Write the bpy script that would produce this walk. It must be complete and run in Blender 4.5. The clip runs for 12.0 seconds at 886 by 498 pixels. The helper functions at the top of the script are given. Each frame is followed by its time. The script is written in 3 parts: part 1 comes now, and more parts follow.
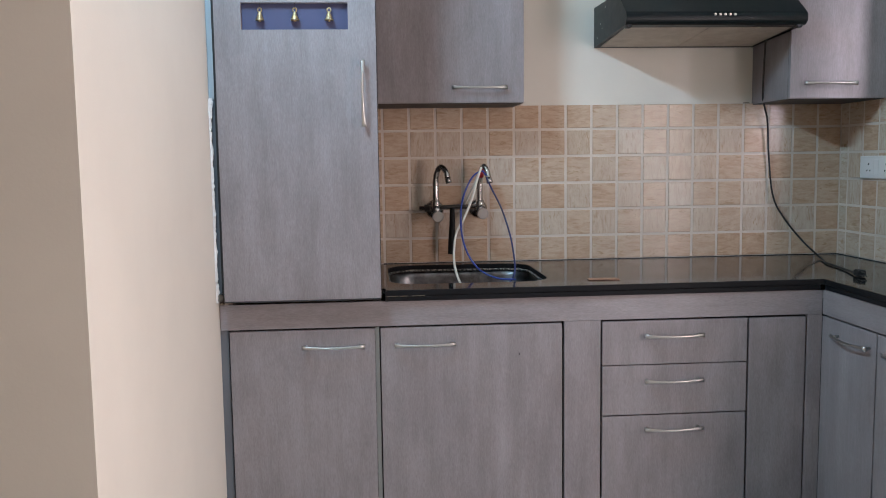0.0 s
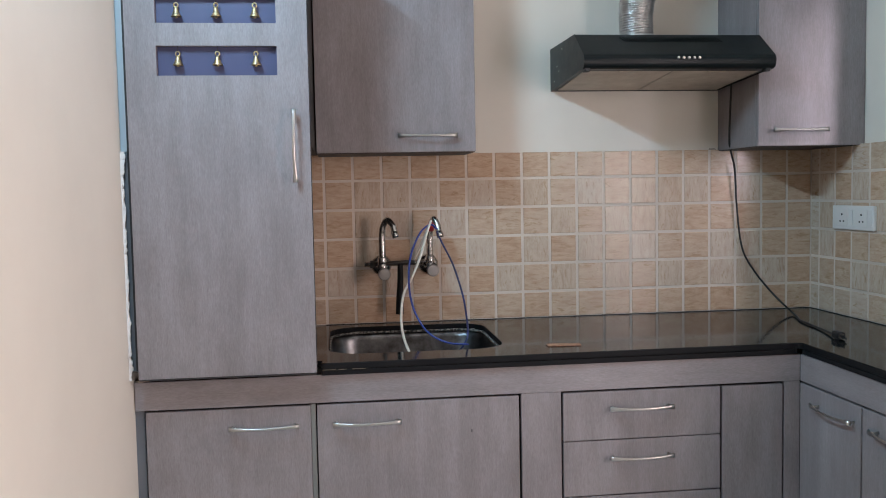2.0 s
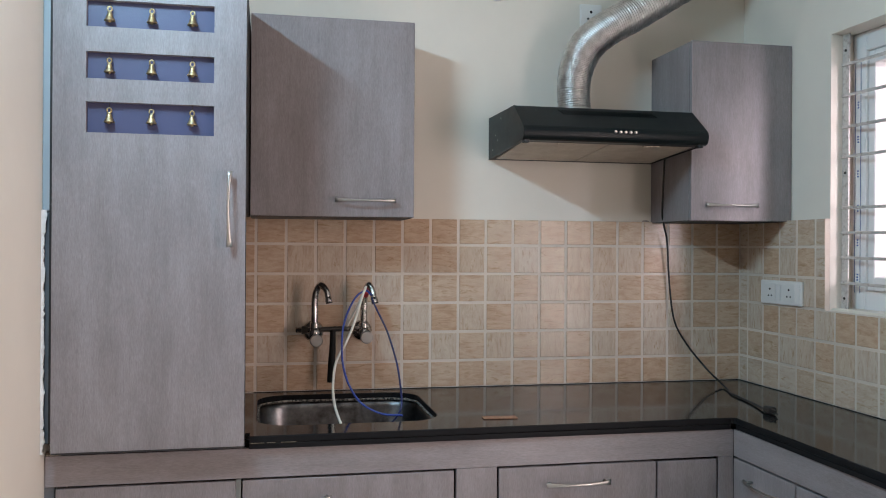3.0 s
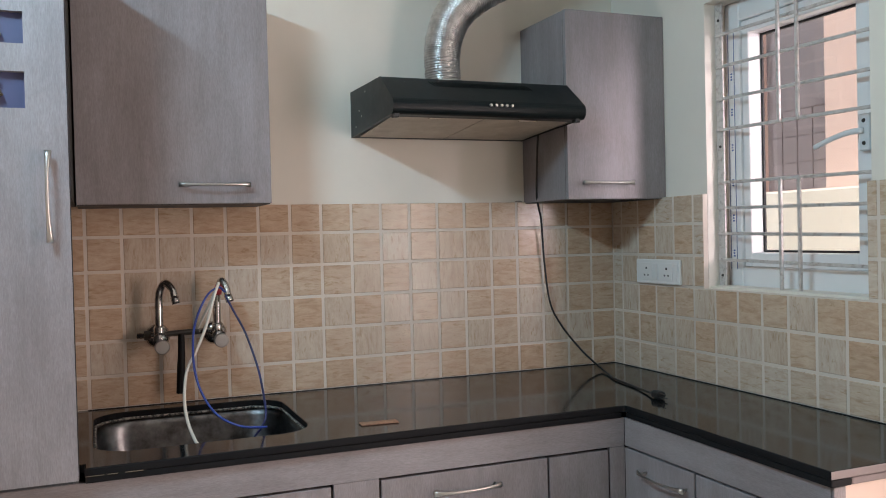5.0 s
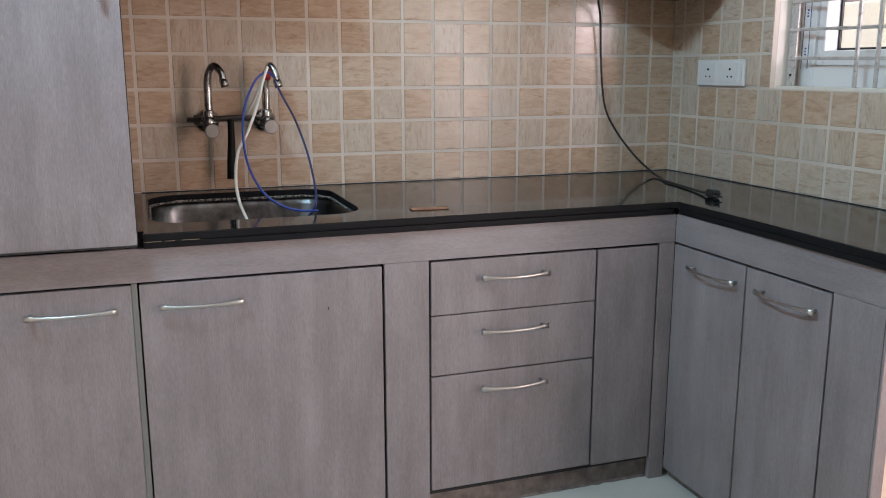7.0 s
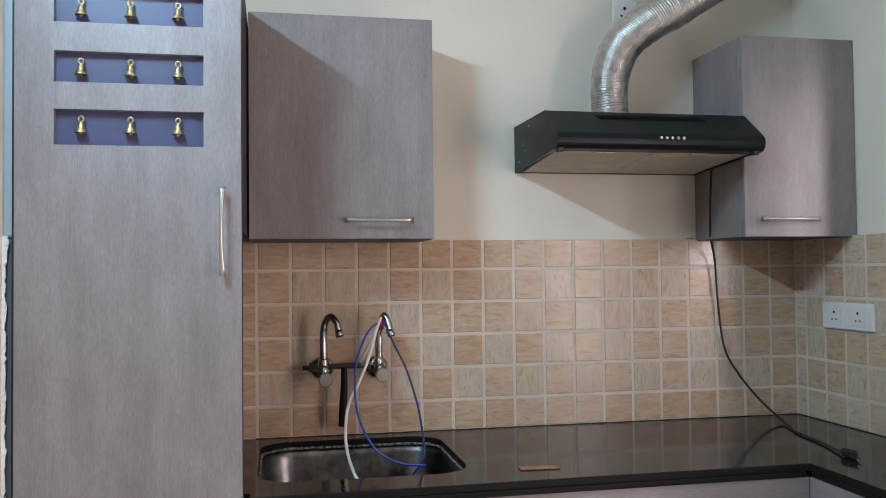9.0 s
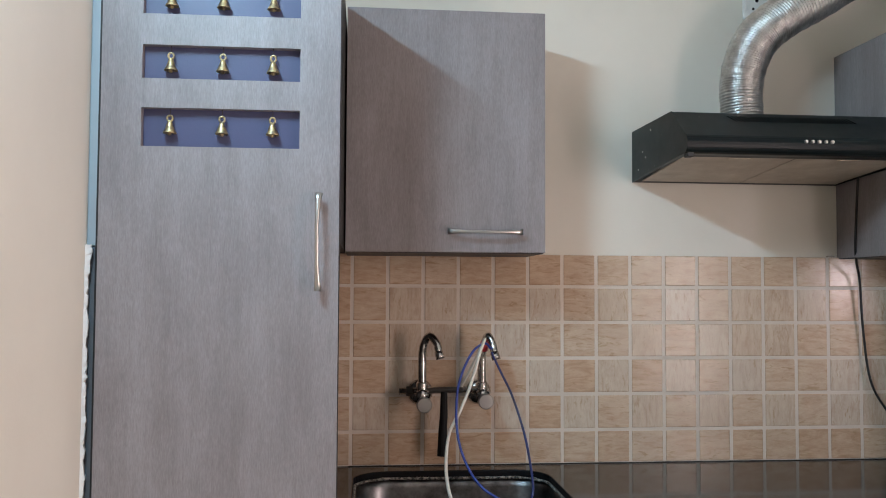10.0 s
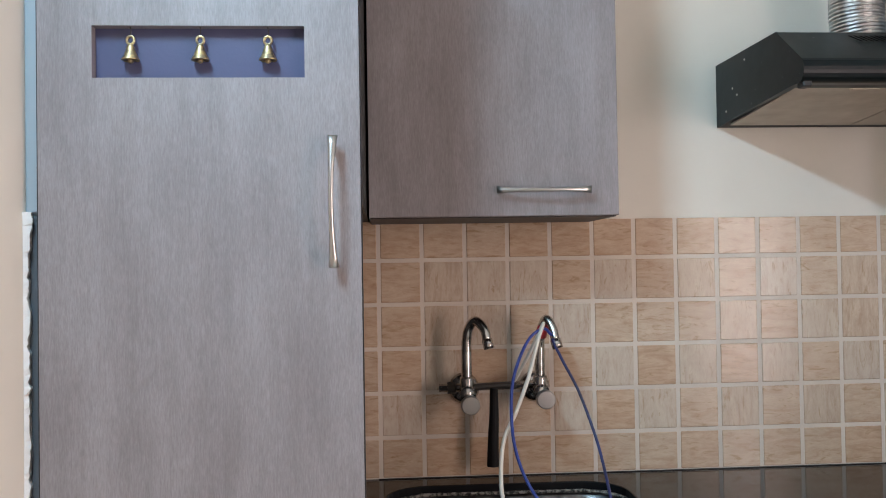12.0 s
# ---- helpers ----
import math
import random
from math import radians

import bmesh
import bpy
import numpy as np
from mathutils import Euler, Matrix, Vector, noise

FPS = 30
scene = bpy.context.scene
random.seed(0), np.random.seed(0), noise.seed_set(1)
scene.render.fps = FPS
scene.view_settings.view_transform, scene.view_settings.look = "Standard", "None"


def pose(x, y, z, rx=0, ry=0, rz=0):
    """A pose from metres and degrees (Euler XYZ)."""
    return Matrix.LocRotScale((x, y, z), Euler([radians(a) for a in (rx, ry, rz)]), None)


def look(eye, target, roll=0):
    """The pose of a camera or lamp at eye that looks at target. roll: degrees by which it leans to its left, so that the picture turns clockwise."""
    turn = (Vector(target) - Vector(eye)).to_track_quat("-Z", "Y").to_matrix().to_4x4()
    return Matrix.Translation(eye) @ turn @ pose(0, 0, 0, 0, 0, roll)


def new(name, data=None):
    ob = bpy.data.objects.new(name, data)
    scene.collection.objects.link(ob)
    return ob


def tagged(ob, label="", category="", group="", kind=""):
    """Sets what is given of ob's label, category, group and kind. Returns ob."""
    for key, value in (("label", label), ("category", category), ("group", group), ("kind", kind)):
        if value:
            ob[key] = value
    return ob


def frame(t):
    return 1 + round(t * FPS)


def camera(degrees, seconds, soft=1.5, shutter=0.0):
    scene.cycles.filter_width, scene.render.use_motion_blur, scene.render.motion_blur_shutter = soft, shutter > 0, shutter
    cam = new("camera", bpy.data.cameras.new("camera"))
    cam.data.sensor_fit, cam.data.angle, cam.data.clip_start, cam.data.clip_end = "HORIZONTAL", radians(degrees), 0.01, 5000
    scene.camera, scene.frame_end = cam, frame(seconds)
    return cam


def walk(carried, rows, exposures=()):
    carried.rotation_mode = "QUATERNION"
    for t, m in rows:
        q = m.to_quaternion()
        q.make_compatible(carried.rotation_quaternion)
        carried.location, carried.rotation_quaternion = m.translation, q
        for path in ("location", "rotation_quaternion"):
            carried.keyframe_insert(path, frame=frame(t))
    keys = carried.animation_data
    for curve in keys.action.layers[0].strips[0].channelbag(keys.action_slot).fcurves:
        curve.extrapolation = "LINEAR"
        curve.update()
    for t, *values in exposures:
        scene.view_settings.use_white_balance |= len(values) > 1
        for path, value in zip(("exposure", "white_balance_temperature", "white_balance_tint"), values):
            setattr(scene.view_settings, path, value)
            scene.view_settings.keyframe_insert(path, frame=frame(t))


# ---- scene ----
cam = camera(54.6, 12.0, soft=1.0)
PATH = [
    (0, (-0.013, -0.043, 1.251), (0.137, 1.941, 1.048), -0.8),
    (0.5, (-0.004, -0.006, 1.243), (0.183, 1.971, 1.006), -0.8),
    (1, (0.038, 0.141, 1.268), (0.231, 2.117, 1.027), -1.3),
    (1.5, (0.079, 0.215, 1.273), (0.277, 2.193, 1.05), -1.6),
    (2, (0.072, 0.217, 1.325), (0.305, 2.199, 1.193), -1.1),
    (2.5, (0.057, 0.224, 1.351), (0.386, 2.196, 1.301), -0.4),
    (2.7, (0.05, 0.238, 1.351), (0.412, 2.204, 1.327), -0.2),
    (4.3, (0.039, 0.463, 1.404), (0.641, 2.37, 1.454), 0.3),
    (4.5, (0.032, 0.485, 1.391), (0.686, 2.375, 1.445), -1.0),
    (5, (0.043, 0.551, 1.356), (0.792, 2.405, 1.322), -1.4),
    (5.5, (0.062, 0.578, 1.303), (0.803, 2.43, 1.164), -0.9),
    (6, (0.052, 0.591, 1.25), (0.769, 2.434, 0.955), -0.8),
    (6.5, (0.038, 0.59, 1.22), (0.722, 2.428, 0.827), -0.1),
    (6.7, (0.024, 0.59, 1.213), (0.694, 2.429, 0.804), -0.0),
    (8.3, (0.011, 0.59, 1.326), (0.537, 2.516, 1.196), -0.7),
    (8.5, (0.038, 0.577, 1.353), (0.558, 2.508, 1.341), -0.6),
    (9, (0.063, 0.608, 1.362), (0.451, 2.569, 1.416), -0.6),
    (9.5, (0.066, 0.664, 1.347), (0.277, 2.652, 1.398), -0.6),
    (10, (0.041, 0.834, 1.366), (0.228, 2.823, 1.457), 0.3),
    (10.5, (0.0, 0.966, 1.378), (0.206, 2.952, 1.491), -0.1),
    (11, (-0.04, 1.04, 1.337), (0.194, 3.026, 1.344), 0.1),
    (11.5, (-0.035, 1.135, 1.343), (0.14, 3.128, 1.317), 0.1),
    (12, (0.029, 1.29, 1.362), (0.163, 3.285, 1.397), -0.9),
]
walk(cam, [(t, look(eye, target, roll)) for t, eye, target, roll in PATH],
     exposures=[(0, -0.08, 5680, 9), (1.5, -0.05, 5680, 9), (2.5, -0.15, 5850, 9), (4.5, -0.20, 5920, 9), (5.5, -0.05, 6100, 9), (6.5, 0.07, 5880, 9), (8.5, -0.10, 5820, 9), (9.5, -0.12, 6020, 9), (10.5, -0.16, 5950, 9), (11, 0.03, 5920, 9), (12, 0.04, 5930, 9)])


# ---- world, sun, lights ----
world = bpy.data.worlds.new("sky")
scene.world = world
world.use_nodes = True
_sky = world.node_tree.nodes.new("ShaderNodeTexSky")
_sky.sky_type, _sky.sun_disc = "NISHITA", False
_sky.sun_elevation, _sky.sun_rotation = radians(42), radians(-25)
world.node_tree.links.new(_sky.outputs["Color"], world.node_tree.nodes["Background"].inputs["Color"])
world.node_tree.nodes["Background"].inputs["Strength"].default_value = 0.12

sun = new("sun", bpy.data.lights.new("sun", "SUN"))
sun.data.energy, sun.data.angle, sun.data.color = 5.0, radians(0.5), (1.0, 0.95, 0.90)
sun.matrix_world = look((0, 0, 0), (0.42, -0.62, -0.66))


def area(name, at, to, size_x, size_y, watts, color):
    data = bpy.data.lights.new(name, "AREA")
    data.shape, data.size, data.size_y, data.energy, data.color = "RECTANGLE", size_x, size_y, watts, color
    ob = new(name, data)
    ob.matrix_world = look(at, to)
    return ob


# daylight in the unseen balcony opening and outside the kitchen window, and the tube lamp on the side wall
# opening and lamp are added out of view, to fill the room from the right
area("opening_fill_light", (2.05, 0.77, 1.2), (0, 0.77, 1.2), 1.05, 1.65, 57, (1.0, 0.755, 0.67))
area("window_daylight", (2.60, 1.52, 1.8), (1.90, 2.55, 1.55), 0.30, 1.0, 21, (1.0, 0.80, 0.80))
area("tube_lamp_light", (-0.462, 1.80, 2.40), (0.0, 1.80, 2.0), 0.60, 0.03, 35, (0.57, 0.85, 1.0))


# ---- materials ----
def material(name, color, rough=0.5, metal=0.0):
    m = bpy.data.materials.new(name)
    m.use_nodes = True
    b = m.node_tree.nodes["Principled BSDF"]
    b.inputs["Base Color"].default_value = (*color, 1)
    b.inputs["Roughness"].default_value = rough
    b.inputs["Metallic"].default_value = metal
    return m


class Nodes:
    """Short hand for one material's node tree."""

    def __init__(self, m):
        self.t = m.node_tree
        self.b = self.t.nodes["Principled BSDF"]

    def n(self, kind, **values):
        node = self.t.nodes.new(kind)
        for k, v in values.items():
            node.inputs[k.replace("_", " ")].default_value = v
        return node

    def link(self, a, b):
        self.t.links.new(a, b)

    def coords(self, scale):
        tc, mp = self.n("ShaderNodeTexCoord"), self.n("ShaderNodeMapping")
        mp.inputs["Scale"].default_value = scale
        self.link(tc.outputs["Object"], mp.inputs["Vector"])
        return mp.outputs["Vector"]

    def noise(self, scale, vector=None, detail=4.0, rough=0.6):
        node = self.n("ShaderNodeTexNoise", Scale=scale, Detail=detail, Roughness=rough)
        self.link(vector or self.coords((1, 1, 1)), node.inputs["Vector"])
        return node.outputs["Fac"]

    def ramp(self, fac, *stops):
        node = self.n("ShaderNodeValToRGB")
        e = node.color_ramp.elements
        while len(e) < len(stops):
            e.new(0.5)
        for el, (p, c) in zip(e, stops):
            el.position, el.color = p, (*c, 1)
        self.link(fac, node.inputs["Fac"])
        return node.outputs["Color"]

    def mix(self, fac, a, b, how="MIX"):
        node = self.n("ShaderNodeMix")
        node.data_type, node.blend_type = "RGBA", how
        for sock, v in ((node.inputs[0], fac), (node.inputs[6], a), (node.inputs[7], b)):
            if isinstance(v, (int, float)):
                sock.default_value = v
            elif isinstance(v, tuple):
                sock.default_value = (*v, 1)
            else:
                self.link(v, sock)
        return node.outputs[2]

    def bump(self, height, strength, distance=0.001):
        node = self.n("ShaderNodeBump", Strength=strength, Distance=distance)
        self.link(height, node.inputs["Height"])
        self.link(node.outputs["Normal"], self.b.inputs["Normal"])

    def color(self, c):
        self.link(c, self.b.inputs["Base Color"])

    def rough(self, fac, lo, hi):
        node = self.n("ShaderNodeMapRange")
        node.inputs["To Min"].default_value, node.inputs["To Max"].default_value = lo, hi
        self.link(fac, node.inputs["Value"])
        self.link(node.outputs["Result"], self.b.inputs["Roughness"])


def paint(name, color, spread=0.04, rough=0.55):
    m = material(name, color, rough)
    k = Nodes(m)
    dark = tuple(c * (1 - spread) for c in color)
    light = tuple(min(1, c * (1 + spread)) for c in color)
    k.color(k.ramp(k.noise(2.2, detail=5), (0.3, dark), (0.7, light)))
    k.bump(k.noise(160, detail=3), 0.12, 0.002)
    return m


def laminate(name, along):
    """Grey-brown woodgrain laminate; along: the axis of the grain."""
    m = material(name, (0.26, 0.24, 0.245), 0.42)
    k = Nodes(m)

    def grain(across, length, detail, rough):
        v = [across] * 3
        v[along] = length
        return k.noise(1, k.coords(v), detail, rough)

    hair = grain(470.0, 62.0, 5, 0.78)
    fine = grain(150.0, 9.0, 4, 0.65)
    broad = grain(15.0, 1.5, 5, 0.62)
    cloud = grain(8.5, 3.4, 7, 0.7)
    base = k.ramp(broad, (0.25, (0.194, 0.174, 0.175)), (0.5, (0.227, 0.207, 0.211)), (0.75, (0.263, 0.242, 0.248)))
    base = k.mix(0.16, base, k.ramp(fine, (0.3, (0.34, 0.33, 0.33)), (0.5, (0.5, 0.5, 0.5)), (0.72, (0.68, 0.68, 0.68))), "OVERLAY")
    base = k.mix(0.52, base, k.ramp(hair, (0.28, (0.30, 0.29, 0.29)), (0.5, (0.5, 0.5, 0.5)), (0.74, (0.74, 0.74, 0.75))), "OVERLAY")
    base = k.mix(0.58, base, k.ramp(cloud, (0.3, (0.37, 0.36, 0.36)), (0.7, (0.62, 0.62, 0.63))), "OVERLAY")
    k.color(base)
    k.rough(hair, 0.34, 0.54)
    k.bump(hair, 0.16, 0.0006)
    return m


M_WOOD_V = laminate("laminate_vertical", 2)
M_WOOD_H = laminate("laminate_horizontal", 0)
M_WOOD_Y = laminate("laminate_cross", 1)
M_WALL = paint("cream_wall_paint", (0.73, 0.692, 0.608))
M_CEIL = paint("white_ceiling_paint", (0.82, 0.8, 0.76), 0.02)
M_PEACH = paint("peach_wall_paint", (0.72, 0.565, 0.475))
# near-black, for edges, undersides and the painted shade of door gaps
M_DARK = material("dark_edge_and_gap", (0.025, 0.023, 0.025), 0.5)
# near-black, so that the gaps between doors and drawers read dark
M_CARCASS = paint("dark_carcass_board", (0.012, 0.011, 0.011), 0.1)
M_FILLER = material("blue_grey_plastic_filler", (0.38, 0.43, 0.47), 0.28)
M_PLASTER = paint("chipped_white_plaster", (0.64, 0.63, 0.61), 0.3, 0.9)
M_VIOLET = paint("violet_blue_panel", (0.058, 0.062, 0.130), 0.08, 0.42)
M_BLACK = material("black_rubber", (0.012, 0.012, 0.013), 0.45)
M_VOID = material("deep_black", (0.001, 0.001, 0.001), 1.0)
M_VOID.node_tree.nodes["Principled BSDF"].inputs["Specular IOR Level"].default_value = 0.0
M_WHITEP = paint("white_plastic", (0.78, 0.78, 0.76), 0.02, 0.3)
M_UPVC = paint("white_window_profile", (0.78, 0.78, 0.77), 0.03, 0.3)
M_HANDLE = paint("pale_grey_plastic", (0.62, 0.65, 0.66), 0.03, 0.35)
M_STEEL = material("brushed_nickel", (0.50, 0.485, 0.46), 0.32, 1.0)
M_BRASS = material("tarnished_brass", (0.50, 0.40, 0.23), 0.4, 1.0)
k = Nodes(M_BRASS)
k.color(k.ramp(k.noise(120, detail=5), (0.38, (0.22, 0.18, 0.13)), (0.52, (0.46, 0.36, 0.20)), (0.68, (0.60, 0.46, 0.22))))
k.rough(k.noise(190, detail=4), 0.32, 0.62)
k.bump(k.noise(260), 0.35, 0.001)
M_BLUE = material("blue_cable_sheath", (0.025, 0.05, 0.27), 0.4)
M_NAVY = material("dark_indigo_cable_sheath", (0.02, 0.024, 0.085), 0.4)
k = Nodes(M_NAVY)
k.color(k.ramp(k.noise(9, detail=2), (0.4, (0.016, 0.016, 0.04)), (0.6, (0.025, 0.034, 0.13))))
M_GRIP = material("matt_black_rubber_grip", (0.006, 0.006, 0.006), 0.6)
M_GRIP.node_tree.nodes["Principled BSDF"].inputs["Specular IOR Level"].default_value = 0.2
M_CREAM = material("cream_hose_plastic", (0.75, 0.71, 0.62), 0.4)
M_RED = material("red_tape", (0.5, 0.03, 0.04), 0.5)
M_WORN = paint("worn_beige_filler", (0.17, 0.135, 0.095), 0.3, 0.8)
M_GREY = paint("grey_green_edge", (0.17, 0.175, 0.165), 0.12, 0.5)
M_SLATE = paint("slate_blue_filler", (0.115, 0.125, 0.14), 0.15, 0.45)
M_SATIN = material("worn_satin_chrome", (0.42, 0.41, 0.40), 0.36, 1.0)
M_CEMENT = paint("left_over_cement", (0.34, 0.29, 0.24), 0.3, 0.9)
M_INK = material("blue_print", (0.04, 0.09, 0.28), 0.5)
M_SCREW = material("dark_screw", (0.06, 0.055, 0.05), 0.5, 0.6)

M_CHROME = material("tarnished_chrome", (0.62, 0.61, 0.60), 0.12, 1.0)
k = Nodes(M_CHROME)
k.rough(k.noise(60), 0.06, 0.34)
k.color(k.ramp(k.noise(45), (0.35, (0.29, 0.265, 0.25)), (0.6, (0.64, 0.62, 0.60))))

M_GRANITE = material("black_granite", (0.02, 0.02, 0.02), 0.13)
k = Nodes(M_GRANITE)
k.color(k.mix(k.ramp(k.noise(480, detail=3), (0.58, (0, 0, 0)), (0.78, (1, 1, 1))), k.ramp(k.noise(6), (0.3, (0.006, 0.0062, 0.0065)), (0.7, (0.013, 0.0132, 0.0135))), (0.15, 0.15, 0.15)))
k.rough(k.noise(9, detail=6), 0.03, 0.12)
k.b.inputs["Specular IOR Level"].default_value = 0.34
k.bump(k.noise(700, detail=2), 0.05, 0.0004)

M_EDGE = material("dull_black_granite_edge", (0.010, 0.010, 0.011), 0.5)
k = Nodes(M_EDGE)
k.b.inputs["Specular IOR Level"].default_value = 0.1
k.rough(k.noise(120, detail=4), 0.38, 0.6)

# paler than the slab: the end's pinkish reflection is put into the colour
M_END_SHEEN = paint("dusty_granite_with_sheen", (0.20, 0.165, 0.16), 0.2, 0.55)
M_INOX = material("scratched_stainless_steel", (0.5, 0.5, 0.5), 0.3, 1.0)
k = Nodes(M_INOX)
k.rough(k.noise(26, detail=6), 0.2, 0.46)
k.color(k.ramp(k.noise(16, detail=6), (0.32, (0.055, 0.053, 0.052)), (0.66, (0.23, 0.23, 0.235))))
k.bump(k.noise(120), 0.1, 0.0008)

M_SEAL = material("dirty_sealant", (0.2, 0.19, 0.17), 0.8)
k = Nodes(M_SEAL)
k.color(k.ramp(k.noise(120, detail=4), (0.42, (0.02, 0.02, 0.02)), (0.6, (0.34, 0.32, 0.28))))
k.bump(k.noise(170), 0.6, 0.003)

M_HOOD = material("black_enamel", (0.012, 0.014, 0.015), 0.3)
k = Nodes(M_HOOD)
k.b.inputs["Specular IOR Level"].default_value = 0.24
k.rough(k.noise(22, detail=5), 0.3, 0.46)
k.color(k.mix(k.ramp(k.noise(75, detail=1), (0.77, (0, 0, 0)), (0.80, (1, 1, 1))), (0.005, 0.0085, 0.0095), (0.11, 0.11, 0.11)))

M_MESH = material("greasy_filter_mesh", (0.33, 0.29, 0.24), 0.5, 0.35)
k = Nodes(M_MESH)
k.color(k.ramp(k.noise(12, detail=5), (0.3, (0.42, 0.36, 0.29)), (0.7, (0.58, 0.52, 0.44))))
k.bump(k.noise(420, detail=1), 0.5, 0.002)

M_FOIL = material("aluminium_foil_duct", (0.60, 0.59, 0.58), 0.36, 1.0)
k = Nodes(M_FOIL)
k.rough(k.noise(30), 0.26, 0.46)
k.color(k.ramp(k.noise(34, detail=5), (0.35, (0.46, 0.45, 0.44)), (0.65, (0.70, 0.69, 0.68))))
k.bump(k.noise(110, detail=5), 0.4, 0.003)

M_GROUT = paint("pale_grout", (0.65, 0.575, 0.495), 0.14, 0.7)



def travertine(name, *tones):
    """Glazed travertine tile; tones: the colours from tile to tile."""
    m = material(name, (0.5, 0.4, 0.28), 0.24)
    k = Nodes(m)
    info = k.n("ShaderNodeObjectInfo")
    tc = k.n("ShaderNodeTexCoord")
    shift = k.n("ShaderNodeVectorMath")
    shift.operation = "MULTIPLY_ADD"
    k.link(info.outputs["Random"], shift.inputs[0])
    shift.inputs[1].default_value = (37.0, 17.0, 53.0)
    k.link(tc.outputs["Object"], shift.inputs[2])

    def veins(scale, detail, wave=0.0):
        mp = k.n("ShaderNodeMapping")
        mp.inputs["Scale"].default_value = scale
        k.link(shift.outputs["Vector"], mp.inputs["Vector"])
        node = k.n("ShaderNodeTexNoise", Scale=1.0, Detail=detail, Roughness=0.62, Distortion=wave)
        k.link(mp.outputs["Vector"], node.inputs["Vector"])
        return node.outputs["Fac"]

    streak = veins((11, 11, 44), 4, 1.4)
    fleck = veins((90, 90, 260), 4, 0.5)
    vein = veins((12, 12, 52), 3, 2.0)
    cloud = veins((24, 24, 34), 4)
    body = k.ramp(info.outputs["Random"], *zip((0.0, 0.25, 0.6, 0.85, 1.0), tones))
    body = k.mix(0.50, body, k.ramp(streak, (0.28, (0.32, 0.285, 0.24)), (0.5, (0.5, 0.5, 0.5)), (0.74, (0.64, 0.65, 0.66))), "OVERLAY")
    body = k.mix(0.18, body, k.ramp(fleck, (0.3, (0.36, 0.34, 0.32)), (0.5, (0.5, 0.5, 0.5)), (0.72, (0.66, 0.67, 0.68))), "OVERLAY")
    body = k.mix(0.35, body, k.ramp(cloud, (0.3, (0.40, 0.38, 0.36)), (0.7, (0.60, 0.61, 0.62))), "OVERLAY")
    k.color(k.mix(k.ramp(vein, (0.29, (0.72, 0.72, 0.72)), (0.43, (0, 0, 0))), body, (0.36, 0.235, 0.125)))
    k.rough(streak, 0.12, 0.26)
    k.b.inputs["Specular IOR Level"].default_value = 0.4
    k.bump(k.mix(0.4, streak, fleck), 0.2, 0.0014)
    return m


M_TILE = travertine("warm_travertine_tile", (0.53, 0.375, 0.255), (0.55, 0.405, 0.285), (0.565, 0.435, 0.318), (0.555, 0.42, 0.302), (0.53, 0.375, 0.255))
M_TILE_PALE = travertine("pale_travertine_tile", (0.54, 0.42, 0.31), (0.565, 0.465, 0.365), (0.59, 0.50, 0.405), (0.575, 0.485, 0.385), (0.55, 0.435, 0.325))

M_FLOOR = paint("pale_vitrified_floor", (0.55, 0.55, 0.50), 0.05, 0.25)
M_DIRT = material("dusty_plinth_board", (0.16, 0.135, 0.12), 0.7)
k = Nodes(M_DIRT)
k.color(k.ramp(k.noise(28, detail=6), (0.3, (0.10, 0.085, 0.075)), (0.7, (0.23, 0.2, 0.18))))

M_RUST = material("brown_foam_strip", (0.25, 0.11, 0.05), 0.7)
k = Nodes(M_RUST)
k.color(k.ramp(k.noise(90, detail=5), (0.3, (0.20, 0.095, 0.055)), (0.7, (0.40, 0.22, 0.13))))

M_GRILL = material("weathered_grille_paint", (0.5, 0.47, 0.43), 0.5, 0.2)
k = Nodes(M_GRILL)
k.color(k.ramp(k.noise(70, detail=6), (0.30, (0.34, 0.30, 0.27)), (0.48, (0.55, 0.52, 0.49)), (0.7, (0.62, 0.59, 0.56))))

M_GLASS = bpy.data.materials.new("clear_glass")
M_GLASS.use_nodes = True
b = M_GLASS.node_tree.nodes["Principled BSDF"]
b.inputs["Transmission Weight"].default_value, b.inputs["Roughness"].default_value, b.inputs["IOR"].default_value = 1.0, 0.0, 1.45
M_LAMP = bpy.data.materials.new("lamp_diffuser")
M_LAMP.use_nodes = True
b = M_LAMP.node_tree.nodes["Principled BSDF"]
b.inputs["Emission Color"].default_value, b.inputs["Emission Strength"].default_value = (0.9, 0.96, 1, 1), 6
M_OUT = paint("sunlit_peach_render", (0.82, 0.61, 0.51), 0.05, 0.8)
M_OUTLOW = paint("sunlit_cream_render", (0.90, 0.83, 0.68), 0.04, 0.8)
M_SHUTTER = paint("grey_brown_shutter", (0.26, 0.215, 0.21), 0.2, 0.45)
M_EARTH = paint("dusty_ground", (0.3, 0.25, 0.2), 0.2, 0.9)


# ---- helpers ----
def box(bm, x0, x1, y0, y1, z0, z1, bevel=0.0, seg=1):
    r = bmesh.ops.create_cube(bm, size=1.0)
    vs = r["verts"]
    bmesh.ops.scale(bm, vec=(x1 - x0, y1 - y0, z1 - z0), verts=vs)
    bmesh.ops.translate(bm, vec=((x0 + x1) / 2, (y0 + y1) / 2, (z0 + z1) / 2), verts=vs)
    if bevel:
        es = list({e for v in vs for e in v.link_edges})
        bmesh.ops.bevel(bm, geom=es, offset=bevel, segments=seg, affect="EDGES", profile=0.5)
    return bm


def boxed(*a, **kw):
    return box(bmesh.new(), *a, **kw)


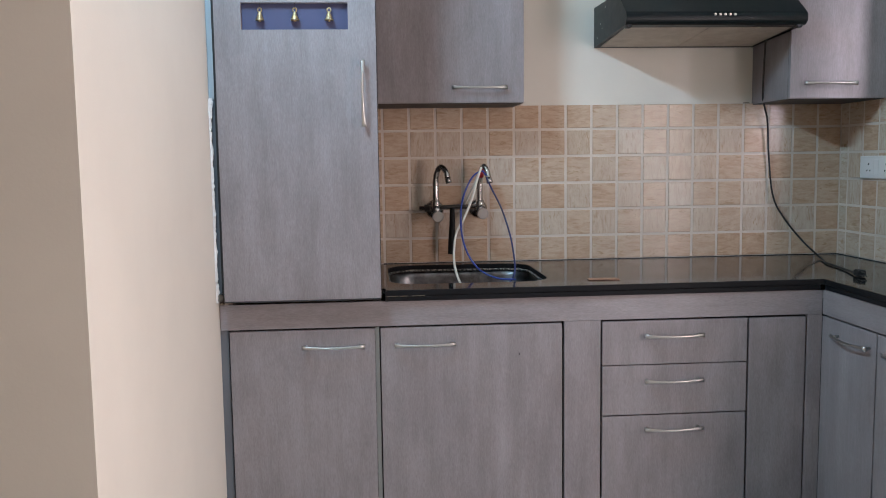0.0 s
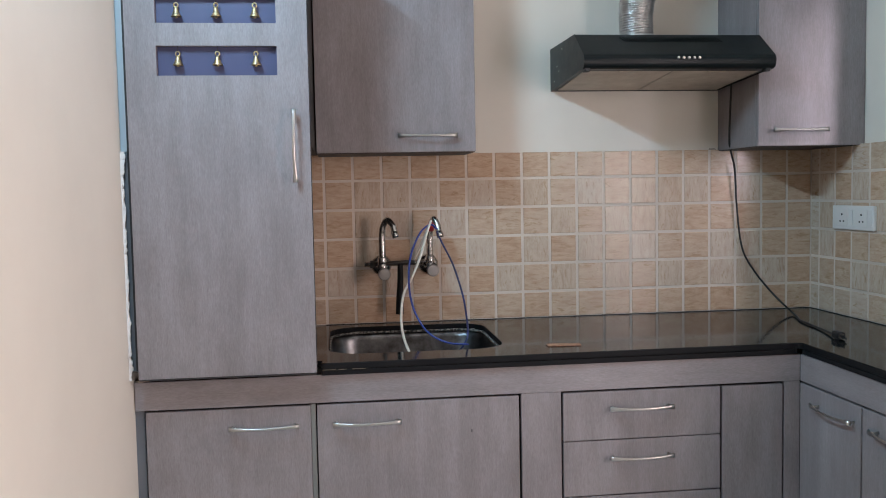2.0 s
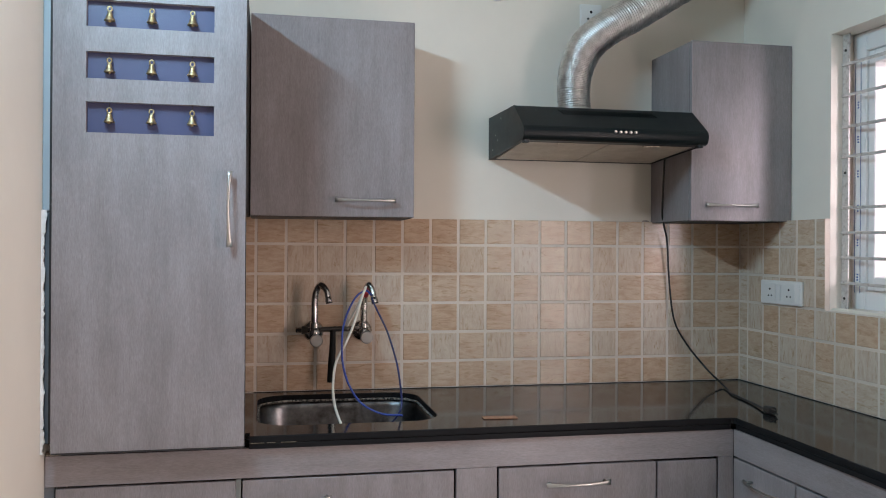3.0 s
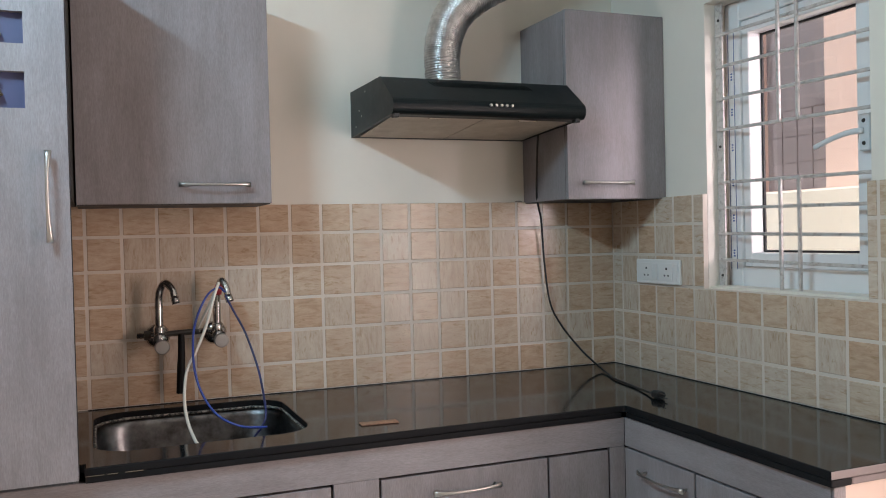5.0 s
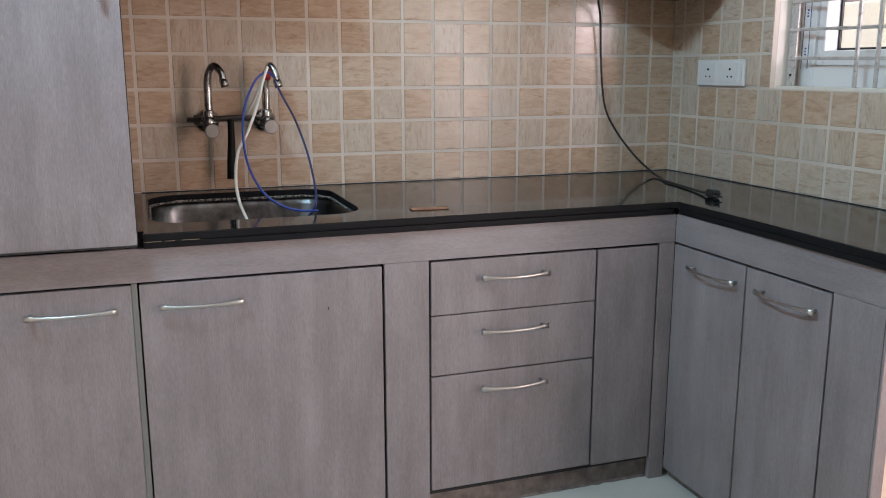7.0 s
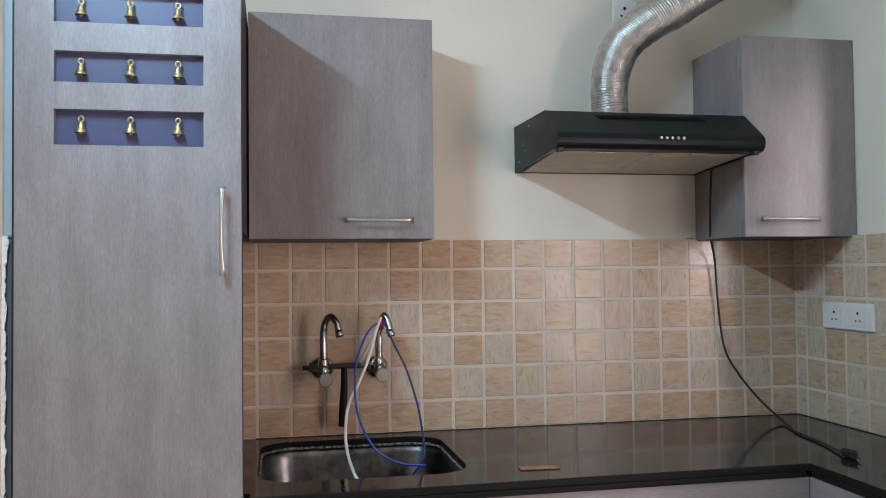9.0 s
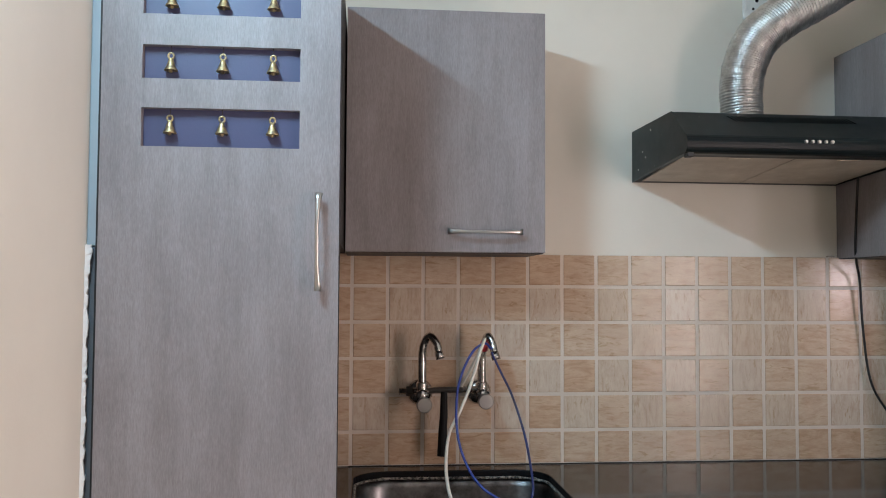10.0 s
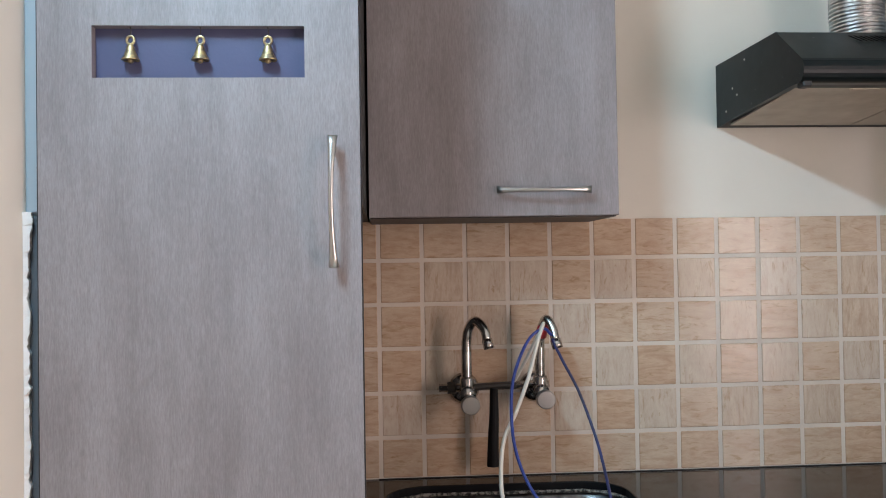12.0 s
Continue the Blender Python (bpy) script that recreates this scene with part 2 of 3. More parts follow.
def mesh_of(name, bm, mat, smooth=False):
    bmesh.ops.recalc_face_normals(bm, faces=bm.faces)
    me = bpy.data.meshes.new(name)
    bm.to_mesh(me)
    bm.free()
    me.materials.append(mat)
    if smooth:
        me.polygons.foreach_set("use_smooth", [True] * len(me.polygons))
    return me


def part(name, bm, mat, parent=None, label="", smooth=False):
    """One mesh object, in world metres, under a thing or a part."""
    ob = new(name, mesh_of(name, bm, mat, smooth))
    if parent:
        ob.parent = parent
        if parent.type == "EMPTY":
            ob.matrix_parent_inverse = Matrix.Translation(-parent.location)
    return tagged(ob, label)


def thing(name, at, label, category, group="", kind=""):
    ob = new(name)
    ob.location, ob.empty_display_size = at, 0.05
    return tagged(ob, label, category, group, kind)


def structure(name, bm, mat, label="", category=""):
    return tagged(part(name, bm, mat), label, category, kind="structure")


def spline(points, steps=14):
    """Catmull-Rom through the points."""
    p = [Vector(q) for q in points]
    p = [2 * p[0] - p[1]] + p + [2 * p[-1] - p[-2]]
    out = []
    for i in range(1, len(p) - 2):
        a, b, c, d = p[i - 1:i + 3]
        for s in range(steps):
            t = s / steps
            out.append(0.5 * (2 * b + (c - a) * t + (2 * a - 5 * b + 4 * c - d) * t * t + (3 * b - a - 3 * c + d) * t ** 3))
    return out + [p[-2]]


def tube(path, radius, sides=10, caps=True):
    """A tube along the path; radius: a number or a function of the place along it, 0 to 1."""
    bm, rings = bmesh.new(), []
    side = None
    for i, q in enumerate(path):
        d = (path[min(i + 1, len(path) - 1)] - path[max(i - 1, 0)]).normalized()
        if side is None:
            side = d.orthogonal().normalized()
        side = (side - d * side.dot(d)).normalized()
        up = d.cross(side)
        r = radius(i / (len(path) - 1)) if callable(radius) else radius
        rings.append([bm.verts.new(q + r * (math.cos(a) * side + math.sin(a) * up)) for a in (2 * math.pi * j / sides for j in range(sides))])
    for a, b in zip(rings, rings[1:]):
        for j in range(sides):
            bm.faces.new((a[j], a[(j + 1) % sides], b[(j + 1) % sides], b[j]))
    if caps:
        bm.faces.new(rings[0][::-1])
        bm.faces.new(rings[-1])
    return bm


def lathe(profile, at, axis="Z", sides=20):
    """Turns (radius, height) pairs round an axis through at."""
    bm, rings = bmesh.new(), []
    turn = {"Z": Matrix.Identity(3), "-Y": Euler((radians(90), 0, 0)).to_matrix(), "-X": Euler((0, radians(-90), 0)).to_matrix(), "X": Euler((0, radians(90), 0)).to_matrix()}[axis]
    for r, h in profile:
        rings.append([bm.verts.new(Vector(at) + turn @ Vector((r * math.cos(a), r * math.sin(a), h))) for a in (2 * math.pi * j / sides for j in range(sides))])
    for a, b in zip(rings, rings[1:]):
        for j in range(sides):
            bm.faces.new((a[j], a[(j + 1) % sides], b[(j + 1) % sides], b[j]))
    bm.faces.new(rings[0][::-1])
    bm.faces.new(rings[-1])
    return bm


def prism(profile, x0, x1):
    """A profile of (y, z) pairs, drawn out along x."""
    bm = bmesh.new()
    a = [bm.verts.new((x0, y, z)) for y, z in profile]
    b = [bm.verts.new((x1, y, z)) for y, z in profile]
    n = len(profile)
    for i in range(n):
        bm.faces.new((a[i], a[(i + 1) % n], b[(i + 1) % n], b[i]))
    bm.faces.new(a[::-1])
    bm.faces.new(b)
    return bm


def rounded(x0, x1, y0, y1, r, n=8):
    """The outline of a rectangle with round corners."""
    out = []
    for cx, cy, a0 in ((x1 - r, y0 + r, -90), (x1 - r, y1 - r, 0), (x0 + r, y1 - r, 90), (x0 + r, y0 + r, 180)):
        for i in range(n + 1):
            a = radians(a0 + 90 * i / n)
            out.append((cx + r * math.cos(a), cy + r * math.sin(a)))
    return out


def handle(a, b, out, parent):
    """A bowed nickel bar handle with flared ends on two posts; a, b: its ends on the door's face, out: the way off the face."""
    a, b, out = Vector(a), Vector(b), Vector(out)
    along = (b - a).normalized()
    up = out.cross(along)
    if up.z < 0 or (abs(up.z) < 0.1 and up.x < 0):
        up = -up
    bm, rings, n = bmesh.new(), [], 16
    for i in range(n + 1):
        t = i / n
        s = abs(2 * t - 1)
        q = a.lerp(b, t) + out * (0.020 + 0.013 * (1 - s * s)) - up * ((0.0012 if abs(along.z) < 0.5 else 0.003) * (1 - s * s))
        w, h = 0.0038 + 0.0042 * s ** 3, 0.003 + 0.0015 * s ** 2
        rings.append([bm.verts.new(q + w * x * up + h * y * out) for x, y in ((1, 0), (0.7, 0.7), (0, 1), (-0.7, 0.7), (-1, 0), (-0.7, -0.7), (0, -1), (0.7, -0.7))])
    for p, q in zip(rings, rings[1:]):
        for j in range(8):
            bm.faces.new((p[j], p[(j + 1) % 8], q[(j + 1) % 8], q[j]))
    bm.faces.new(rings[0][::-1])
    bm.faces.new(rings[-1])
    for end, way in ((a, 1), (b, -1)):
        foot = end + along * way * 0.012
        post = tube([foot, foot + out * 0.012, foot + out * 0.022], 0.0042, 8)
        me = bpy.data.meshes.new("post")
        post.to_mesh(me)
        post.free()
        bm.from_mesh(me)
        bpy.data.meshes.remove(me)
    return part("handle", bm, M_STEEL, parent, "brushed nickel bow handle", smooth=True)


# ---- the large structure ----
XL, XR, YB, YF, ZC = -0.515, 1.902, 3.372, -3.0, 2.95
XT, YT = 1.882, 3.360  # faces of the tiling
CT = 0.848
structure("floor", boxed(-3.6, XR + 0.2, YF - 0.15, YB + 0.15, -0.12, 0.0), M_FLOOR, "pale grey-green polished floor", "floor")
structure("ceiling", boxed(-3.6, XR + 0.2, YF - 0.15, YB + 0.15, ZC, ZC + 0.15), M_CEIL, "plain white painted ceiling", "ceiling")
wall_back = structure("wall_back", boxed(XL, XR, YB, YB + 0.15, 0, ZC), M_WALL, "cream painted wall with tiled splashback", "wall")
structure("wall_partition", boxed(-3.45, XL, 1.46, YB + 0.15, 0, ZC), M_WALL, "cream painted wall block with a sharp outer corner", "wall")
structure("wall_west", boxed(-3.6, -3.45, YF, 1.46, 0, ZC), M_WALL, "cream painted wall", "wall")
WY0, WY1, WZ0, WZ1 = 2.19, 2.832, 1.160, 2.086
bm = boxed(XR, XR + 0.2, YF, -2.2, 0, ZC)
# the opening below this lintel is out of view, added to let light in
box(bm, XR, XR + 0.2, -2.2, 1.45, 2.15, ZC)
box(bm, XR, XR + 0.2, 1.45, WY0, 0, ZC)
box(bm, XR, XR + 0.2, WY1, YB + 0.15, 0, ZC)
box(bm, XR, XR + 0.2, WY0, WY1, 0, WZ0)
box(bm, XR, XR + 0.2, WY0, WY1, WZ1, ZC)
wall_right = structure("wall_right", bm, M_WALL, "cream painted wall with a barred window and an assumed, unseen opening", "wall")
structure("wall_south", boxed(-3.6, XR + 0.2, YF - 0.15, YF, 0, ZC), M_WALL, "cream painted wall", "wall")

# outside
structure("ground", boxed(-400, 400, -400, 400, -3.3, -3.2), M_EARTH, "dusty bare ground between the houses", "ground")
house = thing("neighbour_house", (3.4, 3.5, -3.2), "peach rendered house wall in sunlight with a shuttered window", "house")
bm = boxed(3.4, 3.7, -4, 3.777, -3.2, 6)
box(bm, 3.4, 3.7, 4.20, 12, -3.2, 6)
box(bm, 3.4, 3.7, 3.777, 4.20, -3.2, 1.542)
box(bm, 3.4, 3.7, 3.777, 4.20, 2.62, 6)
part("wall", bm, M_OUT, house, "peach rendered wall")
part("ledge", boxed(3.22, 3.4, -4, 12, -3.2, 1.530, bevel=0.01), M_OUTLOW, house, "sunlit cream lower wall")
sh = part("shutter", boxed(3.430, 3.47, 3.777, 4.20, 1.542, 2.62), M_SHUTTER, house, "grey-brown panelled shutter")
part("panel", boxed(3.4285, 3.43, 3.785, 4.195, 1.96, 2.61, bevel=0.002), M_SHUTTER, sh)
for i in range(4):
    for j in range(3):
        part("panel", boxed(3.4285, 3.43, 3.785 + i * 0.103, 3.884 + i * 0.103, 1.550 + j * 0.137, 1.683 + j * 0.137, bevel=0.002), M_SHUTTER, sh)

# ---- window ----
win = thing("window_1", (XR + 0.1, 2.51, WZ0), "white plastic casement window with a welded steel grille", "window", kind="structure")


def ring(x0, x1, y0, y1, z0, z1, w, bevel=0.003):
    bm = boxed(x0, x1, y0, y0 + w, z0, z1, bevel=bevel)
    box(bm, x0, x1, y1 - w, y1, z0, z1, bevel=bevel)
    box(bm, x0, x1, y0 + w, y1 - w, z0, z0 + w, bevel=bevel)
    box(bm, x0, x1, y0 + w, y1 - w, z1 - w, z1, bevel=bevel)
    return bm


part("window_frame", ring(1.985, 2.06, WY0, WY1, WZ0 + 0.002, WZ1, 0.065), M_UPVC, win)
bm = boxed(1.994, 2.056, 2.7345, WY1 - 0.066, WZ0 + 0.067, WZ1 - 0.066, bevel=0.003)
box(bm, 1.994, 2.056, WY0 + 0.066, 2.317, WZ0 + 0.067, WZ1 - 0.066, bevel=0.003)
box(bm, 1.994, 2.056, 2.317, 2.7345, WZ0 + 0.067, WZ0 + 0.113, bevel=0.003)
box(bm, 1.994, 2.056, 2.317, 2.7345, WZ1 - 0.108, WZ1 - 0.066, bevel=0.003)
sash = part("sash", bm, M_UPVC, win)
part("gasket", ring(2.043, 2.050, 2.3175, 2.734, WZ0 + 0.1135, WZ1 - 0.1085, 0.007, 0), M_BLACK, sash, "black rubber glazing gasket")
pane = part("pane", boxed(2.050, 2.054, 2.3175, 2.734, WZ0 + 0.1135, WZ1 - 0.1085), M_GLASS, sash, "clear glass pane")
pane.visible_shadow = False
part("window_sill", boxed(XR + 0.004, 1.985, WY0 + 0.001, WY1 - 0.001, WZ0 - 0.004, WZ0 + 0.006, bevel=0.002), M_WALL, win)
tape = part("protective_tape", boxed(1.9825, 1.985, WY1 - 0.045, WY1 - 0.016, WZ0 + 0.06, WZ1 - 0.10), M_WHITEP, win, "white protective tape with blue print")
for y in (WY1 - 0.045, WY1 - 0.018):
    part("line", boxed(1.9815, 1.9825, y, y + 0.002, WZ0 + 0.06, WZ1 - 0.10), M_INK, tape)
for i in range(6):
    z = WZ0 + 0.10 + i * 0.115
    for j in range(3):
        part("print_mark", boxed(1.9815, 1.9825, WY1 - 0.035 + 0.0015 * (j % 2), WY1 - 0.028, z + j * 0.009, z + 0.005 + j * 0.009), M_INK, tape)
tape = part("protective_tape", boxed(1.9825, 1.985, WY0 + 0.012, WY0 + 0.018, WZ0 + 0.3, WZ1 - 0.05), M_INK, win, "blue tape edge")
gr = part("grille", boxed(1.944, 1.949, WY1 - 0.034, WY1 - 0.002, WZ0 + 0.006, WZ1 - 0.001), M_GRILL, win, "weathered pale steel grille post")
g2 = part("grille", boxed(1.944, 1.949, WY0 + 0.001, WY0 + 0.030, WZ0 + 0.006, WZ1 - 0.001), M_GRILL, win, "weathered pale steel grille post")


def grille_bar(z):
    """A flat crossbar that hangs a little lower at its near end, as the grille is out of level."""
    bm = boxed(1.936, 1.944, WY0 + 0.004, WY1 - 0.006, z - 0.005, z + 0.005, bevel=0.0015)
    for v in bm.verts:
        v.co.z -= 0.010 * (WY1 - v.co.y) / (WY1 - WY0)
    return bm


for z in (1.982, 1.878, 1.773, 1.674, 1.503, 1.420, 1.337, 1.252):
    part("bar", grille_bar(z), M_GRILL, gr)
for y in (2.540, 2.466):
    part("bar", boxed(1.926, 1.936, y - 0.005, y + 0.005, 1.664, WZ1 - 0.001, bevel=0.0015), M_GRILL, gr)
    part("bar", boxed(1.926, 1.936, y - 0.005, y + 0.005, WZ0 + 0.006, 1.500, bevel=0.0015), M_GRILL, gr)
for z in (1.2, 1.62, 2.03):
    part("screw", lathe([(0.005, 0), (0.004, 0.003)], (1.944, WY1 - 0.018, z), "-X", 10), M_SCREW, gr)
    part("screw", lathe([(0.005, 0), (0.004, 0.003)], (1.944, WY0 + 0.015, z), "-X", 10), M_SCREW, g2)
blade = tube(spline([(1.972, 2.272, 1.609), (1.962, 2.315, 1.608), (1.957, 2.37, 1.597), (1.955, 2.434, 1.578)], 6), lambda t: 0.0085 - 0.001 * t, 10)
for v in blade.verts:
    v.co.x = 1.962 + (v.co.x - 1.962) * 0.6
part("stay_handle", blade, M_HANDLE, win, "pale blue-grey window handle", True)
part("handle_plate", boxed(1.972, 1.9935, 2.256, 2.292, 1.555, 1.655, bevel=0.003), M_HANDLE, win)
for z in (1.575, 1.636):
    part("screw", lathe([(0.006, 0), (0.005, 0.002)], (1.972, 2.275, z), "-X", 10), M_SCREW, win)

# ---- base cabinets ----
FY = 2.660
base = thing("base_cabinet", (0.4, 3.0, 0), "grey woodgrain base cabinet run under the black worktop", "cabinet")
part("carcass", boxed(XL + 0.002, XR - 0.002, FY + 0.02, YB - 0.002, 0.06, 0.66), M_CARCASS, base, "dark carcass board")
part("plinth", boxed(XL + 0.002, 1.446, FY + 0.025, FY + 0.05, 0, 0.074), M_DIRT, base, "dusty brown plinth")
part("fascia", boxed(XL + 0.002, 1.4488, FY, FY + 0.019, 0.731, 0.812, bevel=0.001), M_WOOD_H, base)


def front(name, x0, x1, z0, z1, hx=None, hz=None, y=FY):
    d = part(name, boxed(x0, x1, y, y + 0.018, z0, z1, bevel=0.0012), M_WOOD_V, base)
    if hx is not None:
        handle((hx, y, hz), (hx + 0.196, y, hz), (0, -1, 0), d)
    return d


front("door", -0.486, -0.030, 0.074, 0.725, -0.258, 0.672)
part("stile", boxed(-0.517, -0.490, FY + 0.008, FY + 0.026, 0.0, 0.729, bevel=0.001), M_SLATE, base, "dark slate-blue filler strip")
part("stile", boxed(-0.0295, -0.0160, FY + 0.003, FY + 0.02, 0.0, 0.7295, bevel=0.001), M_GREY, base, "grey-green edge strip")
front("door", -0.012, 0.575, 0.074, 0.725, 0.032, 0.671)
front("stile", 0.582, 0.702, 0.0, 0.7305)
front("drawer", 0.708, 1.194, 0.580, 0.725, 0.846, 0.676)
front("drawer", 0.708, 1.194, 0.412, 0.577, 0.846, 0.527)
front("drawer", 0.708, 1.194, 0.080, 0.408, 0.846, 0.365)
front("door", 1.2005, 1.393, 0.076, 0.724)
front("stile", 1.399, 1.4488, 0.0, 0.7305)

part("dent", boxed(0.4325, 0.4355, FY - 0.0006, FY + 0.001, 0.624, 0.632), M_DARK, base, "small dark dent")

bm, rows = bmesh.new(), []
for i in range(90):
    x = XL + 0.01 + 1.94 * i / 89
    w = 0.006 + 0.006 * noise.noise(Vector((x * 40, 0, 3)))
    rows.append([bm.verts.new((x, FY + 0.025, 0.0005)), bm.verts.new((x, FY + 0.025 - max(0.001, w), 0.0005)), bm.verts.new((x, FY + 0.025 - 0.4 * max(0.001, w), 0.004)), bm.verts.new((x, FY + 0.025, 0.006))])
for a, b in zip(rows, rows[1:]):
    for j in range(4):
        bm.faces.new((a[j], a[(j + 1) % 4], b[(j + 1) % 4], b[j]))
bm.faces.new(rows[0])
bm.faces.new(rows[-1])
structure("trim", bm, M_DIRT, "dark grime along the foot of the plinth", "grime")

side = thing("base_cabinet", (1.66, 2.3, 0), "grey woodgrain base cabinet with two doors below the window", "cabinet")
FX = 1.449
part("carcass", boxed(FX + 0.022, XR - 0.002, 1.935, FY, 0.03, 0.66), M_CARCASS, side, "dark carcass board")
part("plinth", boxed(FX + 0.022, FX + 0.045, 1.935, FY, 0, 0.029), M_DIRT, side, "dusty brown plinth")
part("fascia", boxed(FX, FX + 0.019, 1.905, FY - 0.0004, 0.731, 0.812, bevel=0.001), M_WOOD_Y, side)
for y0, y1, h in ((2.350, 2.6592, 2.369), (2.056, 2.343, 2.086)):
    d = part("door", boxed(FX, FX + 0.018, y0, y1, 0.03, 0.725, bevel=0.0012), M_WOOD_V, side)
    handle((FX, h + 0.2, 0.676), (FX, h, 0.676), (-1, 0, 0), d)
part("stile", boxed(FX, FX + 0.018, 1.905, 2.050, 0, 0.7305, bevel=0.001), M_WOOD_V, side)
part("end_trim", boxed(FX + 0.001, FX + 0.034, 1.897, 1.904, 0, 0.809, bevel=0.001), M_WOOD_V, side)
structure("wall_counter_end", boxed(FX + 0.035, XR - 0.001, 1.901, 1.933, 0, 0.809), M_PEACH, "peach painted end wall of the counter", "wall")

# ---- worktop ----
SX0, SX1, SY0, SY1 = 0.022, 0.565, 2.775, 3.288
top = thing("worktop", (0.9, 3.0, 0.81), "polished black granite worktop with a doubled edge", "worktop")
bm = bmesh.new()
outer = [(0.004, 2.643), (1.438, 2.656), (1.447, 2.653), (1.450, 2.645), (1.432, 1.886), (XR - 0.001, 1.886), (XR - 0.001, YB - 0.001), (-0.5, YB - 0.001), (-0.5, 2.682), (0.004, 2.682)]
for loop in (outer, rounded(SX0, SX1, SY0, SY1, 0.10)):
    vs = [bm.verts.new((x, y, CT)) for x, y in loop]
    for i in range(len(vs)):
        bm.edges.new((vs[i], vs[(i + 1) % len(vs)]))
bmesh.ops.triangle_fill(bm, use_beauty=True, edges=bm.edges[:])
r = bmesh.ops.extrude_face_region(bm, geom=bm.faces[:])
bmesh.ops.translate(bm, vec=(0, 0, -0.019), verts=[v for v in r["geom"] if isinstance(v, bmesh.types.BMVert)])
bmesh.ops.recalc_face_normals(bm, faces=bm.faces)
edges = [e for e in bm.edges if len(e.link_faces) == 2 and e.calc_face_angle() > 1.2 and abs(e.verts[0].co.z - e.verts[1].co.z) < 0.001]
bmesh.ops.bevel(bm, geom=edges, offset=0.003, segments=2, affect="EDGES", profile=0.5)
slab = part("slab", bm, M_GRANITE, top)
slab.data.materials.append(M_EDGE)
slab.data.materials.append(M_END_SHEEN)
for p in slab.data.polygons:
    if abs(p.normal.z) < 0.5:
        p.material_index = 2 if p.normal.y < -0.9 and p.center.x > 1.5 else 1
bm = boxed(0.004, 1.44, 2.6445, 2.70, 0.8125, 0.8285, bevel=0.003, seg=2)
for v in bm.verts:
    v.co.y += 0.0125 * v.co.x / 1.44
part("edge_strip", bm, M_EDGE, top)
bm = boxed(1.4335, 1.49, 1.887, 2.654, 0.8125, 0.8285, bevel=0.003, seg=2)
for v in bm.verts:
    v.co.x += 0.0175 * (v.co.y - 1.887) / 0.767
part("edge_strip", bm, M_EDGE, top)
part("edge_strip", boxed(1.49, XR - 0.002, 1.887, 1.93, 0.8125, 0.8285, bevel=0.004, seg=2), M_END_SHEEN, top, "dusty grey end of the edge strip with painted reflection")

for x0, x1 in ((0.006, 0.045), (0.052, 0.075), (0.09, 0.13)):
    part("worn_joint", boxed(x0, x1, 2.6428, 2.646, 0.8284, 0.8298), M_WORN, top, "chipped pale joint in the edge")
part("joint", boxed(0.006, XT - 0.001, YT - 0.001, YT + 0.001, CT + 0.0004, CT + 0.0022), M_BLACK, top, "dark joint against the tiles")
part("joint", boxed(XT - 0.001, XT + 0.001, 1.89, YT - 0.002, CT + 0.0004, CT + 0.0022), M_BLACK, top, "dark joint against the tiles")

sink = thing("sink", (0.3, 3.04, 0.66), "scratched stainless steel sink bowl set under the worktop", "sink")
bm, loops = bmesh.new(), []
for z, d, r in ((0.8285, -0.012, 0.105), (0.826, -0.004, 0.10), (0.80, 0.004, 0.10), (0.70, 0.016, 0.09), (0.668, 0.03, 0.08), (0.66, 0.055, 0.06)):
    loops.append([bm.verts.new((x, y, z)) for x, y in rounded(SX0 + d, SX1 - d, SY0 + d, SY1 - d, r)])
for a, b in zip(loops, loops[1:]):
    for j in range(len(a)):
        bm.faces.new((a[j], a[(j + 1) % len(a)], b[(j + 1) % len(a)], b[j]))
bm.faces.new(loops[-1])
part("bowl", bm, M_INOX, sink, smooth=True)
part("drain", lathe([(0.045, 0), (0.045, 0.003), (0.035, 0.004), (0.012, 0.001)], (0.32, 3.05, 0.661)), M_STEEL, sink, "round steel drain", True)
ringpath = [Vector((x, y, 0.827 + 0.002 * noise.noise(Vector((x * 30, y * 30, 0))))) for x, y in rounded(SX0 + 0.003, SX1 - 0.003, SY0 + 0.003, SY1 - 0.003, 0.10)]
part("sealant", tube(ringpath + ringpath[:1], lambda t: 0.004 + 0.0025 * noise.noise(Vector((t * 60, 0, 0))), 7), M_SEAL, sink, "crusty grey and black sealant")

# ---- tall cabinet ----
tall = thing("tall_cabinet", (-0.25, 3.0, CT), "tall grey woodgrain cabinet with bell niches, standing on the worktop", "cabinet")
TY = 2.606
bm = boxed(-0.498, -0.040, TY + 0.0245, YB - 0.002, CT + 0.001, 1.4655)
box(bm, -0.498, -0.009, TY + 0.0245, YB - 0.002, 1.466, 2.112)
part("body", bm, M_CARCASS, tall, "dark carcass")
slots = ((1.650, 1.729), (1.789, 1.858), (1.922, 1.991))
NX0, NX1 = -0.407, -0.090
bm = boxed(-0.487, NX0, TY, TY + 0.018, 0.831, 2.113)
box(bm, NX1, -0.0075, TY, TY + 0.018, 0.831, 2.113)
levels = [0.831] + [z for s in slots for z in s] + [2.113]
for z0, z1 in zip(levels[::2], levels[1::2]):
    box(bm, NX0, NX1, TY, TY + 0.018, z0, z1)
bmesh.ops.remove_doubles(bm, verts=bm.verts, dist=0.0002)
door = part("door", bm, M_WOOD_V, tall)
# shadow gap under the door, painted as a black strip
part("dark_strip", boxed(-0.486, -0.008, TY + 0.0015, TY + 0.0170, 0.8262, 0.8308), M_DARK, tall, "black strip at the door's edge")
